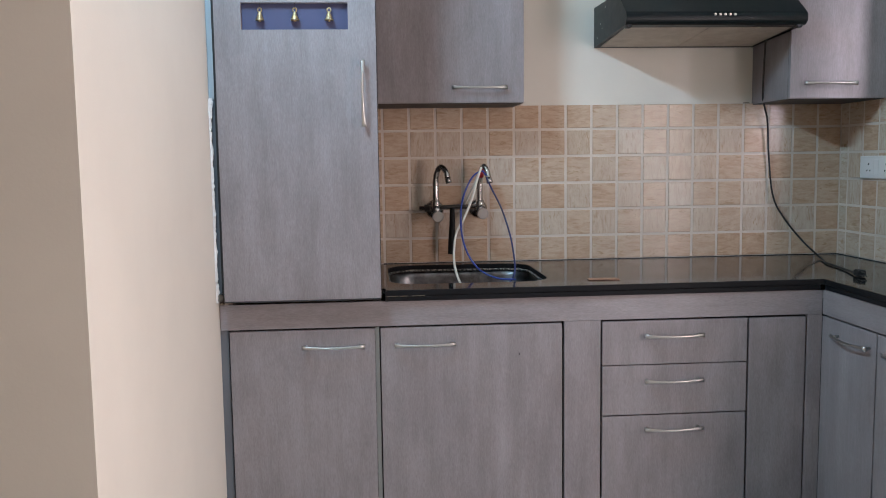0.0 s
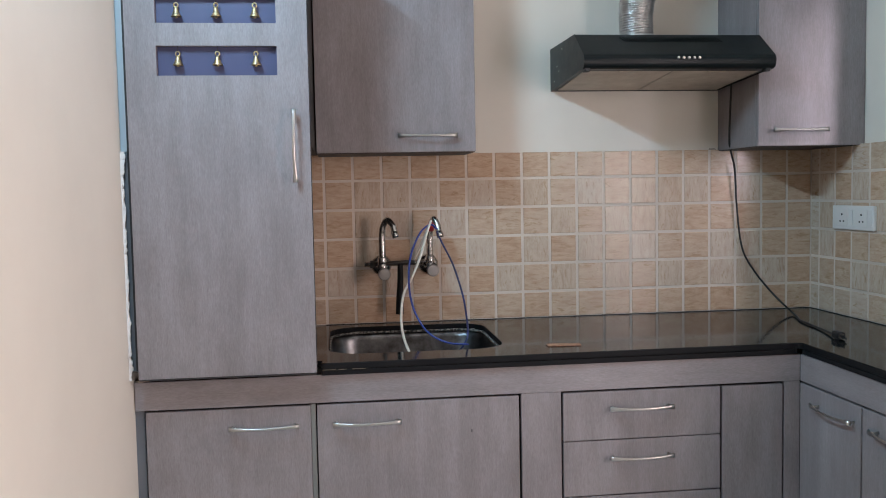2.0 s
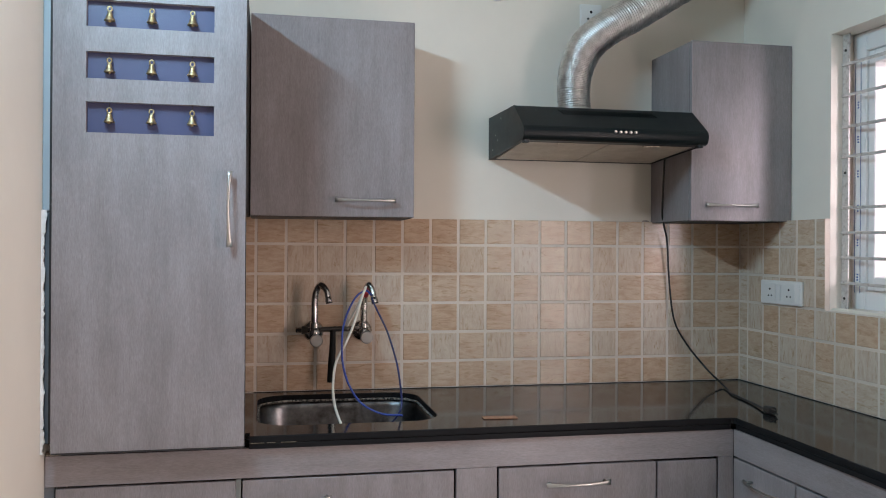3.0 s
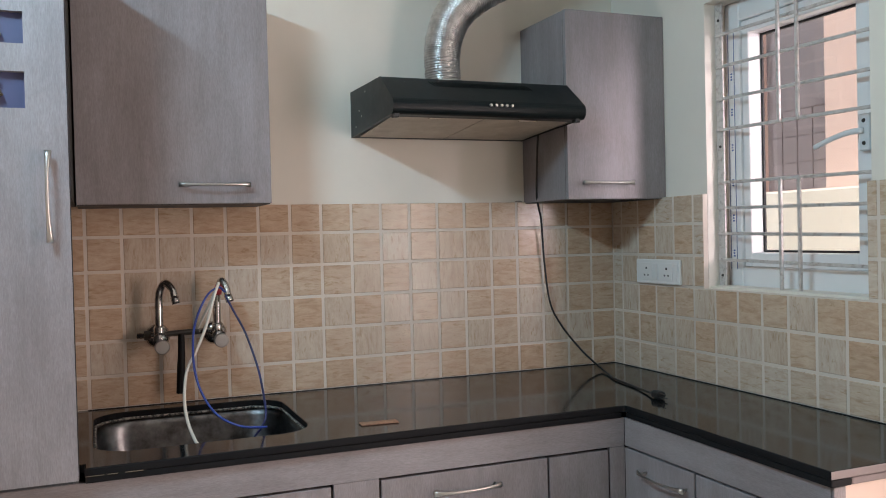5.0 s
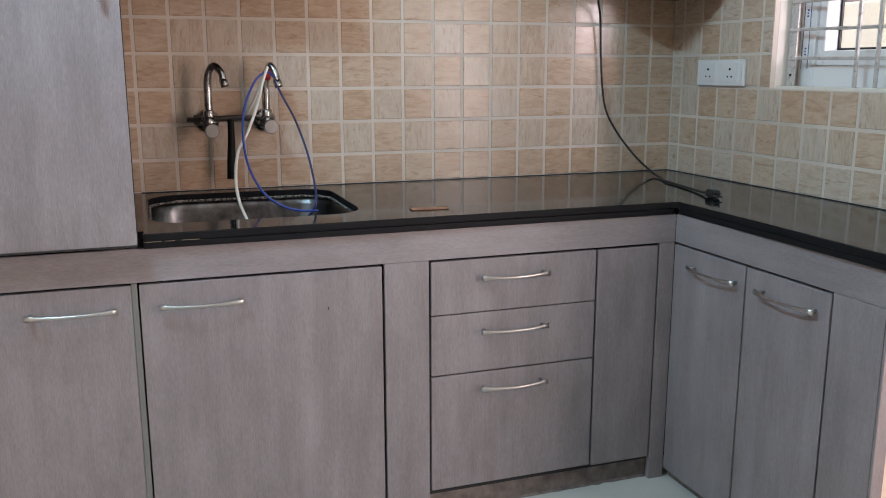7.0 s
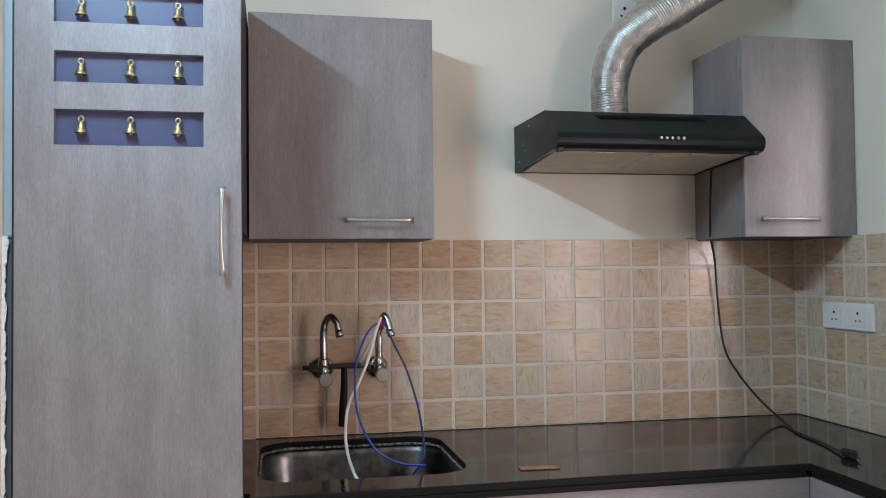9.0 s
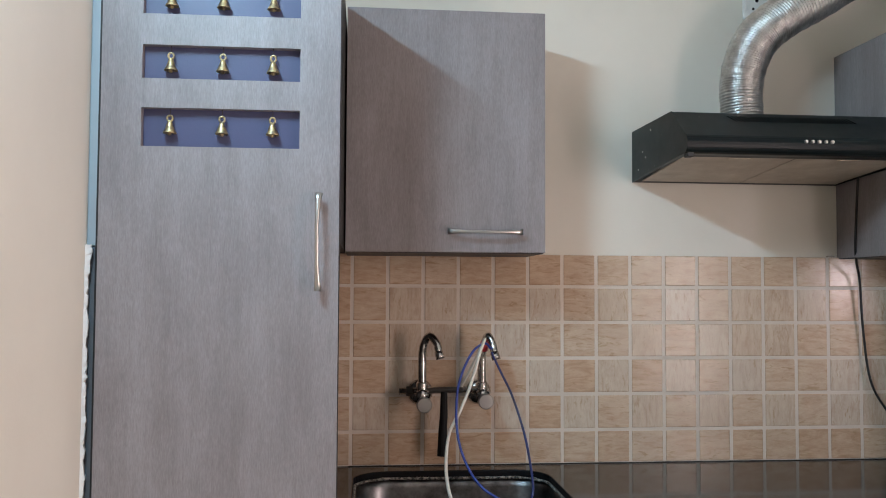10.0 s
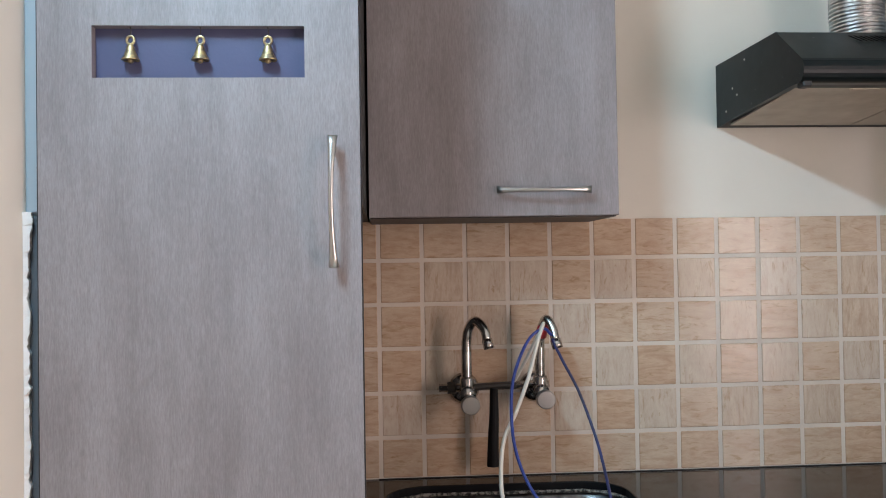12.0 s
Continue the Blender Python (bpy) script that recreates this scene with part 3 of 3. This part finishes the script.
part("dark_strip", boxed(-0.0074, -0.0056, TY + 0.003, TY + 0.018, 0.833, 2.112), M_DARK, tall, "black strip at the door's edge")
handle((-0.048, TY, 1.359), (-0.048, TY, 1.558), (0, -1, 0), door)
for z0, z1 in slots:
    part("niche_panel", boxed(NX0 - 0.01, NX1 + 0.01, TY + 0.0185, TY + 0.024, z0 - 0.008, z1 + 0.008), M_VIOLET, tall, "violet-blue niche back")
part("filler_strip", boxed(-0.518, -0.4885, TY + 0.025, TY + 0.04, 1.446, 2.113, bevel=0.007, seg=4), M_FILLER, tall, "blue-grey plastic filler strip")
part("filler_strip", boxed(-0.518, -0.4885, TY + 0.027, TY + 0.04, 0.849, 1.4455, bevel=0.003), M_SLATE, tall, "dark slate-blue filler strip")

for i, (z0, z1) in enumerate(slots):
    for j, x in enumerate((-0.352, -0.248, -0.146)):
        zt = z1 - 0.006
        y = TY + 0.008
        bell = thing("bell", (x, y, zt), "small brass bell hanging in the cabinet door's niche", "bell", "bells in the niches")
        prof = [(0.002, -0.0200), (0.0040, -0.0208), (0.0056, -0.0240), (0.0074, -0.0310), (0.0094, -0.0370), (0.0132, -0.0430), (0.0138, -0.0448), (0.0128, -0.0454), (0.009, -0.043)]
        part("cup", lathe(prof, (x, y, zt), "Z", 20), M_BRASS, bell, smooth=True)
        loop = [Vector((x + 0.0055 * math.cos(a), y, zt - 0.0145 + 0.0062 * math.sin(a))) for a in (2 * math.pi * q / 16 for q in range(17))]
        part("eye", tube(loop, 0.0022, 8, False), M_BRASS, bell, smooth=True)
        part("hook", tube([Vector((x, y, zt + 0.006)), Vector((x + 0.001, y, zt)), Vector((x, y, zt - 0.009))], 0.0009, 6), M_SCREW, bell)
        part("clapper", lathe([(0.002, -0.040), (0.0045, -0.0455), (0.0045, -0.0478), (0.002, -0.0495)], (x, y, zt), "Z", 8), M_BRASS, bell)

# chipped edge of the wall plaster beside the tall cabinet
bm = bmesh.new()
rows = []
for i in range(121):
    z = 0.826 + (1.450 - 0.826) * i / 120
    w = 0.008 + 0.005 * noise.noise(Vector((0, 0, z * 26))) + 0.005 * noise.noise(Vector((3, 0, z * 95))) + 0.008 * max(0, z - 1.39) / 0.06
    rows.append([bm.verts.new((XL + 0.0005, TY + 0.012, z)), bm.verts.new((XL + max(0.003, w), TY + 0.014 + 0.004 * noise.noise(Vector((5, 1, z * 90))), z)), bm.verts.new((XL + max(0.001, w * 0.7), TY + 0.03, z)), bm.verts.new((XL - 0.002, TY + 0.03, z))])
for a, b in zip(rows, rows[1:]):
    for j in range(4):
        bm.faces.new((a[j], a[(j + 1) % 4], b[(j + 1) % 4], b[j]))
bm.faces.new(rows[0])
bm.faces.new(rows[-1])
structure("trim", bm, M_PLASTER, "chipped white plaster edge", "plaster edge")
bm = bmesh.new()
bmesh.ops.create_icosphere(bm, subdivisions=3, radius=1.0)
for v in bm.verts:
    v.co *= 1 + 0.4 * noise.noise(v.co * 2.1)
    v.co = Vector((-0.492 + v.co.x * 0.020, FY + 0.012 + v.co.y * 0.012, 0.8145 + v.co.z * 0.0065))
structure("trim", bm, M_CEMENT, "brown rubble at the foot of the tall cabinet", "rubble")

# ---- wall cabinets ----
def wall_cabinet(x0, x1, y0, z0, z1, h0, hz, label):
    c = thing("wall_cabinet", ((x0 + x1) / 2, YB, z0), label, "cabinet", "wall cabinets")
    part("body", boxed(x0, x1, y0 + 0.020, YB - 0.001, z0 + 0.001, z1 - 0.001, bevel=0.001), M_WOOD_V, c)
    # solid black strip that paints the shade between door and body
    part("dark_strip", boxed(x0 + 0.001, x1 - 0.001, y0 + 0.0175, y0 + 0.0205, z0 + 0.002, z1 - 0.002), M_DARK, c, "black strip painting the gap behind the door")
    part("bottom_panel", boxed(x0 + 0.001, x1 - 0.001, y0 + 0.0208, YB - 0.003, z0 - 0.0015, z0 + 0.0006), M_DARK, c, "dark underside panel")
    d = part("door", boxed(x0, x1, y0, y0 + 0.0175, z0, z1, bevel=0.001), M_WOOD_V, c)
    handle((h0, y0, hz), (h0 + 0.2, y0, hz), (0, -1, 0), d)


wall_cabinet(-0.004, 0.528, 3.091, 1.461, 2.110, 0.264, 1.515, "grey woodgrain wall cabinet beside the tall cabinet")
wall_cabinet(1.508, 1.900, 3.048, 1.463, 2.096, 1.556, 1.518, "narrow grey woodgrain wall cabinet beside the hood")

# ---- hood and duct ----
hood = thing("cooker_hood", (1.18, YB, 1.68), "black enamelled cooker hood mounted on the wall", "cooker hood")
HX0, HX1 = 0.857, 1.506
nose = [(2.948 - 0.024 * math.sin(radians(a)), 1.7385 + 0.026 * math.cos(radians(a))) for a in range(35, 181, 16)]
outline = [(YB - 0.001, 1.6905), (YB - 0.001, 1.8435), (3.04, 1.8395)] + nose
body = part("shell", prism(outline + [(2.978, 1.7145), (3.30, 1.6995)], HX0 + 0.002, HX1 - 0.002), M_HOOD, hood)
rim = [(YB - 0.001, 1.690), (YB - 0.001, 1.8445), (3.04, 1.8405)] + [(y - 0.001, z) for y, z in nose] + [(2.98, 1.7125)]
part("side_plate", prism(rim, HX0, HX0 + 0.003), M_HOOD, hood)
part("side_plate", prism(rim, HX1 - 0.003, HX1), M_HOOD, hood)
for x0, x1 in ((HX0 + 0.02, 1.18), (1.184, HX1 - 0.02)):
    bm = prism([(2.985, 1.7145), (3.335, 1.6905), (3.335, 1.6945), (2.985, 1.7185)], x0, x1)
    f = part("filter", bm, M_MESH, hood, "greasy beige metal filter")
    part("filter_latch", boxed((x0 + x1) / 2 - 0.03, (x0 + x1) / 2 + 0.03, 3.0, 3.012, 1.7100, 1.7145, bevel=0.001), M_MESH, f)
for x in (HX0 + 0.006, HX1 - 0.03):
    part("clip", boxed(x, x + 0.018, 2.938, 2.965, 1.7040, 1.7190, bevel=0.002), M_BLACK, hood)
for i in range(5):
    part("button", lathe([(0.0048, 0), (0.0048, 0.004), (0.0038, 0.006)], (1.171 + 0.0178 * i, 2.9245, 1.7460), "-Y", 12), M_STEEL, hood, "round chrome button")
for y, z in ((3.20, 1.82), (3.27, 1.768), (3.245, 1.748), (3.31, 1.72)):
    part("screw", lathe([(0.003, 0), (0.002, 0.0015)], (HX0, y, z), "-X", 8), M_STEEL, hood)
for i in range(30):
    x = 1.006 + 0.0114 * i
    bm = bmesh.new()
    a = Vector((x, 3.022, 1.8277))
    b = Vector((x + 0.014, 2.9952, 1.8091))
    nrm = Vector((0, -0.07, 0.104)).normalized() * 0.0004
    w = Vector((0.0015, 0, 0))
    lo = [a - w - nrm, a + w - nrm, b + w - nrm, b - w - nrm]
    vs = [bm.verts.new(p) for p in lo] + [bm.verts.new(p + 2 * nrm) for p in lo]
    for f in ((0, 1, 2, 3), (4, 5, 6, 7), (0, 1, 5, 4), (1, 2, 6, 5), (2, 3, 7, 6), (3, 0, 4, 7)):
        bm.faces.new([vs[q] for q in f])
    part("vent_slot", bm, M_VOID, hood)

duct = thing("exhaust_duct", (1.13, 3.2, 1.84), "crinkled silver foil exhaust duct rising from the hood", "duct")
path = spline([(1.131, 3.2, 1.836), (1.126, 3.2, 1.94), (1.14, 3.2, 2.02), (1.180, 3.2, 2.098), (1.256, 3.2, 2.161), (1.36, 3.2, 2.221), (1.47, 3.2, 2.290), (1.59, 3.2, 2.363), (1.71, 3.2, 2.436), (1.93, 3.2, 2.57)], 30)
ribs = []
for a, b in zip(path, path[1:]):
    ribs += [a.lerp(b, q) for q in (0, 0.5)]
ribs += [path[-1]]
part("hose", tube(ribs, lambda t: 0.0575 + 0.0055 * min(1, t * 3) + 0.0019 * (0.8 + 0.5 * noise.noise(Vector((t * 33, 7, 0)))) * math.cos(2 * math.pi * (118 * t + 0.25 * noise.noise(Vector((t * 41, 0, 3))))) + 0.0018 * noise.noise(Vector((t * 60, 0, 0))), 28), M_FOIL, duct, smooth=True)
part("collar", lathe([(0.061, 0), (0.0615, 0.004), (0.061, 0.02), (0.059, 0.024)], (1.131, 3.2, 1.8415)), M_FOIL, duct, smooth=True)

# ---- taps, hammer, hoses ----
def tap(px, knob, tip, name_label):
    t = thing("tap", (px, YT - 0.004, 1.06), name_label, "tap", "swan-neck taps")
    part("wall_flange", lathe([(0.037, 0), (0.037, 0.005), (0.032, 0.012), (0.016, 0.02)], (px, YT - 0.003, 1.063), "-Y"), M_CHROME, t, smooth=True)
    part("body", lathe([(0.013, 0), (0.016, 0.01), (0.016, 0.06), (0.018, 0.075), (0.018, 0.09)], (px, YT - 0.02, 1.063), "-Y"), M_CHROME, t, smooth=True)
    x, y = px, YT - 0.085
    top_z = 1.230
    path = spline([(x, y, 1.058), (x, y, 1.128), (x + 0.001, y, 1.183), (x + 0.008, y - 0.006, 1.216), (x + (tip[0] - x) * 0.5, y - 0.02, top_z), (tip[0] - 0.004, tip[1] + 0.01, 1.211), tip], 8)
    part("spout", tube(path, lambda q: 0.0125 - 0.0022 * q, 16), M_CHROME, t, smooth=True)
    part("aerator", tube([Vector(tip), Vector(tip) + Vector((0.003, -0.003, -0.012)), Vector(tip) + Vector((0.005, -0.004, -0.02))], 0.0122, 12), M_CHROME, t, smooth=True)
    part("nut", lathe([(0.0155, 0), (0.0165, 0.004), (0.0165, 0.026), (0.0145, 0.03)], (x, y, 1.07)), M_CHROME, t, smooth=True)
    part("knob", lathe([(0.010, 0), (0.0195, 0.004), (0.0215, 0.012), (0.0215, 0.030), (0.0195, 0.0325), (0.012, 0.0328)], (knob[0], YT - 0.10, knob[1]), "-Y", 36), M_SATIN, t, "round chrome knob")


tap(0.213, (0.217, 1.040), Vector((0.255, 3.225, 1.189)), "tarnished chrome swan-neck wall tap over the sink")
tap(0.384, (0.390, 1.049), Vector((0.413, 3.232, 1.186)), "tarnished chrome swan-neck wall tap with hoses tied on")
pipe = thing("water_pipe", (0.27, 3.31, 1.070), "tarnished steel pipe between the two taps", "pipe")
part("pipe", tube([Vector((0.150, 3.312, 1.070)), Vector((0.27, 3.311, 1.072)), Vector((0.39, 3.312, 1.074))], 0.0095, 12), M_CHROME, pipe, smooth=True)
part("end_nut", lathe([(0.013, 0), (0.014, 0.002), (0.014, 0.018), (0.012, 0.02)], (0.170, 3.312, 1.070), "X", 6), M_SCREW, pipe)
hammer = thing("hammer", (0.275, 3.275, 1.068), "black hammer hanging by its head from the pipe", "hammer")
part("head", tube([Vector((0.232, 3.295, 1.072)), Vector((0.25, 3.294, 1.074)), Vector((0.30, 3.293, 1.076)), Vector((0.330, 3.292, 1.074))], lambda q: 0.0075 + 0.002 * abs(q - 0.5), 10), M_SCREW, hammer)
part("grip", tube(spline([(0.277, 3.29, 1.070), (0.276, 3.284, 1.008), (0.273, 3.28, 0.958), (0.271, 3.278, 0.891)], 5), lambda q: 0.0095 + 0.0045 * q, 14), M_GRIP, hammer, "black rubber grip")

def cord(name, points, radius, mat, label, category, steps=14):
    ob = part(name, tube(spline(points, steps), radius, 8), mat, None, label, True)
    return tagged(ob, label, category)


cord("blue_cable", [(0.403, 3.225, 1.197), (0.383, 3.215, 1.212), (0.348, 3.205, 1.190), (0.314, 3.18, 1.129), (0.298, 3.15, 1.067), (0.296, 3.11, 0.982), (0.314, 3.07, 0.912), (0.350, 3.02, 0.860), (0.408, 2.98, 0.833), (0.474, 2.965, 0.828)], 0.0035, M_BLUE, "blue cable hanging from the tap into the sink", "cable")
cord("dark_blue_cable", [(0.440, 2.985, 0.800), (0.462, 2.985, 0.826), (0.476, 2.995, 0.862), (0.480, 3.08, 0.937), (0.473, 3.13, 0.997), (0.453, 3.18, 1.075), (0.426, 3.21, 1.137), (0.409, 3.222, 1.176), (0.405, 3.226, 1.188)], 0.0034, M_NAVY, "dark indigo cable running out of the tap into the sink", "cable")
cord("cream_hose", [(0.328, 3.31, 1.082), (0.358, 3.25, 1.157), (0.383, 3.218, 1.223), (0.370, 3.205, 1.192), (0.343, 3.19, 1.107), (0.310, 3.16, 1.037), (0.276, 3.12, 0.982), (0.262, 3.07, 0.912), (0.264, 3.02, 0.857), (0.278, 2.975, 0.812), (0.286, 2.96, 0.800)], 0.0045, M_CREAM, "thin cream plastic hose hanging into the sink", "hose")
ob = part("tape_band", tube([Vector((0.386, 3.262, 1.191)), Vector((0.387, 3.258, 1.201)), Vector((0.389, 3.254, 1.213))], 0.0125, 10), M_RED, None, "", True)
tagged(ob, "red tape tying the hoses to the tap", "tape")

# ---- hood cord and plug ----
flex = thing("power_cord", (1.58, 2.7, CT), "black power cord hanging from the hood onto the worktop", "cord")
part("flex", tube(spline([(1.492, 3.22, 1.715), (1.494, 3.23, 1.67), (1.497, 3.245, 1.58), (1.503, 3.262, 1.49), (1.530, 3.30, 1.445), (1.558, 3.332, 1.39), (1.573, 3.343, 1.24), (1.594, 3.343, 1.091), (1.64, 3.335, 1.00), (1.70, 3.30, 0.912), (1.722, 3.22, 0.862), (1.69, 3.11, 0.8525), (1.66, 3.03, 0.8525), (1.632, 2.87, 0.8525), (1.605, 2.76, 0.855), (1.591, 2.71, 0.86)], 12), 0.0038, 8), M_BLACK, flex, smooth=True)
part("plug", boxed(1.577, 1.603, 2.668, 2.712, CT + 0.001, CT + 0.024, bevel=0.007, seg=2), M_BLACK, flex, "black three-pin plug")
for dx, dz in ((0, 0.007), (-0.006, -0.004), (0.006, -0.004)):
    part("pin", tube([Vector((1.584 + dx, 2.669, CT + 0.012 + dz)), Vector((1.583 + dx, 2.653, CT + 0.012 + dz)), Vector((1.582 + dx, 2.644, CT + 0.012 + dz))], 0.0022, 8), M_SCREW, flex)

bm = bmesh.new()
box(bm, -0.052, 0.052, -0.017, 0.017, 0, 0.0035, bevel=0.0012)
strip = part("foam_strip", bm, M_RUST)
strip.matrix_world = pose(0.740, 2.770, CT + 0.0005, 0, 0, -4)
tagged(strip, "brown worn strip lying on the worktop", "strip")

# ---- sockets, camera ----
plate = thing("socket_plate", (XR, 3.07, 1.155), "white double socket plate on the tiled wall", "socket")
PX = XT
part("plate", boxed(PX - 0.012, PX, 2.944, 3.193, 1.163, 1.250, bevel=0.004, seg=2), M_WHITEP, plate)
for y in (3.128, 3.012):
    m = part("socket", boxed(PX - 0.0145, PX - 0.012, y - 0.033, y + 0.033, 1.176, 1.238, bevel=0.001), M_WHITEP, plate)
    for dy, dz, r in ((0, 0.012, 0.0042), (0.010, -0.012, 0.0032), (-0.010, -0.012, 0.0032)):
        part("pin_hole", lathe([(r, 0), (r, 0.001)], (PX - 0.0145, y + dy, 1.206 + dz), "-X", 10), M_VOID, m)
for y in (3.075, 2.962):
    part("rocker", boxed(PX - 0.0155, PX - 0.012, y - 0.010, y + 0.010, 1.178, 1.236, bevel=0.001), M_WHITEP, plate)

plate = thing("socket_plate", (1.254, YB, 2.19), "white wall socket behind the foil duct", "socket")
part("plate", boxed(1.210, 1.298, YB - 0.011, YB - 0.001, 2.205, 2.293, bevel=0.004, seg=2), M_WHITEP, plate)
for dx, dz, r in ((0, 0.014, 0.0055), (-0.012, -0.012, 0.004), (0.012, -0.012, 0.004)):
    part("pin_hole", lathe([(r, 0), (r, 0.001)], (1.254 + dx, YB - 0.011, 2.249 + dz), "-Y", 10), M_VOID, plate)
part("rocker", boxed(1.215, 1.225, YB - 0.0145, YB - 0.011, 2.232, 2.267, bevel=0.001), M_WHITEP, plate)

dome = thing("security_camera", (0.884, YB, 2.31), "white dome security camera on the wall", "security camera")
part("base_ring", lathe([(0.044, 0), (0.044, 0.010), (0.038, 0.018)], (0.884, YB - 0.001, 2.328), "-Y", 28), M_WHITEP, dome, smooth=True)
part("ball", lathe([(0.036, 0.0), (0.038, 0.012), (0.035, 0.028), (0.027, 0.040), (0.016, 0.047)], (0.884, YB - 0.014, 2.330), "-Y", 28), M_WHITEP, dome, smooth=True)
part("lens", lathe([(0.0195, 0.0), (0.0195, 0.006), (0.0175, 0.0075), (0.0150, 0.004), (0.008, 0.003), (0.006, 0.006), (0.002, 0.007)], (0.890, YB - 0.0585, 2.327), "-Y", 24), M_BLACK, dome, "black glass lens", True)

lampy = thing("wall_lamp_holder", (XR, 2.823, 2.32), "white bracket of a wall fitting", "bracket")
part("bracket", lathe([(0.03, 0), (0.03, 0.016), (0.026, 0.024), (0.012, 0.03)], (XR - 0.001, 2.823, 2.312), "-X", 20), M_WHITEP, lampy, smooth=True)
part("screw", lathe([(0.004, 0), (0.003, 0.003)], (XR - 0.028, 2.823, 2.298), "-X", 8), M_SCREW, lampy)

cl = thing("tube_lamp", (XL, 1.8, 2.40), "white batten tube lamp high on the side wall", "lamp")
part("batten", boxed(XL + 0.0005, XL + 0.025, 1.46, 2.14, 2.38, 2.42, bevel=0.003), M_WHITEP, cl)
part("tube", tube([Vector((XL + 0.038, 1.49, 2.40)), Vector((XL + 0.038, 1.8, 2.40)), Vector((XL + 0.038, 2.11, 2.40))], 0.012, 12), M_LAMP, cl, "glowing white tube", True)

for x0, x1, w, h in ((0.528, 0.562, 0.016, 0.007), (1.470, 1.500, 0.012, 0.006)):
    bm = bmesh.new()
    bmesh.ops.create_icosphere(bm, subdivisions=3, radius=1.0)
    for v in bm.verts:
        v.co *= 1 + 0.35 * noise.noise(v.co * 2.3 + Vector((x0 * 9, 0, 0)))
        v.co = Vector(((x0 + x1) / 2 + v.co.x * (x1 - x0) / 2, YB - 0.004 + v.co.y * w / 2, 1.467 + v.co.z * h))
    structure("trim", bm, M_CEMENT, "grey-brown cement left over on the tile edge", "cement")
# ---- tiles ----
TW, TH = 0.0946, 0.0964
part("grout", boxed(-0.040, XT + 0.004, YT + 0.002, YB - 0.0005, CT + 0.0005, 1.467), M_GROUT, wall_back)
bm = boxed(XT + 0.002, XR - 0.0005, 1.89, WY0 - 0.001, CT + 0.0005, 1.467)
box(bm, XT + 0.002, XR - 0.0005, WY0 - 0.001, WY1 + 0.001, CT + 0.0005, WZ0 - 0.002)
box(bm, XT + 0.002, XR - 0.0005, WY1 + 0.001, YB - 0.001, CT + 0.0005, 1.467)
part("grout", bm, M_GROUT, wall_right)
rng = random.Random(5)
zl = [0.841, 0.947, 1.0532, 1.1595, 1.2657, 1.372, 1.478]
tile_full = mesh_of("tile", boxed(-TW / 2, TW / 2, -0.003, 0.003, -TH / 2, TH / 2, bevel=0.0016), M_TILE)
tile_turned = mesh_of("tile", boxed(-TH / 2, TH / 2, -0.003, 0.003, -TW / 2, TW / 2, bevel=0.0016), M_TILE_PALE)


def tile(parent, u0, u1, z0, z1, spin, odd):
    """One tile between u0 and u1 along its wall; odd ones mostly lie with upright veins."""
    w, h = u1 - u0, z1 - z0
    whole = abs(w - TW) < 0.001 and abs(h - TH) < 0.0035
    turned = rng.random() < (0.86 if odd else 0.14)
    if whole:
        me = tile_turned if turned else tile_full
    else:
        turned = False
        me = mesh_of("tile", boxed(-w / 2, w / 2, -0.003, 0.003, -h / 2, h / 2, bevel=0.0016), M_TILE_PALE if spin else M_TILE)
    ob = new("tile", me)
    ob.parent = parent
    u, z, roll = (u0 + u1) / 2, (z0 + z1) / 2, 90 if turned else 0
    off = 0.003 + rng.uniform(0, 0.0006)
    ob.matrix_basis = (pose(u, YT + off, z) if spin == 0 else pose(XT + off, u, z, 0, 0, 90)) @ pose(0, 0, 0, 0, roll, rng.uniform(-0.35, 0.35))


G = 0.0048
for i in range(-1, 19):
    a, b2 = max(0.533 + 0.1042 * (i - 5) + G, -0.0395), min(0.533 + 0.1042 * (i - 4) - G, XT - 0.002)
    if b2 - a > 0.012:
        for r in range(6):
            z0, z1 = max(zl[r] + 0.0048, CT + 0.004), min(zl[r + 1] - 0.0048, 1.4665)
            tile(wall_back, a, b2, z0, z1, 0, (i + r) % 2)
for i in range(15):
    b2, a = YT - 0.058 - 0.1043 * (i - 1) - G, YT - 0.058 - 0.1043 * i + G
    b2 = min(b2, YT - 0.003)
    a = max(a, 1.895)
    if b2 - a < 0.012:
        continue
    for r in range(6):
        z0, z1 = max(zl[r] + 0.0048, CT + 0.004), min(zl[r + 1] - 0.0048, 1.4665)
        for u0, u1 in ((a, min(b2, WY0 - 0.002)), (max(a, WY1 + 0.002), b2)):
            if z1 > WZ0 and u1 - u0 > 0.01 and u1 > u0:
                tile(wall_right, u0, u1, z0, z1, 1, (i + r) % 2)
        if z1 <= WZ0:
            tile(wall_right, a, b2, z0, z1, 1, (i + r) % 2)
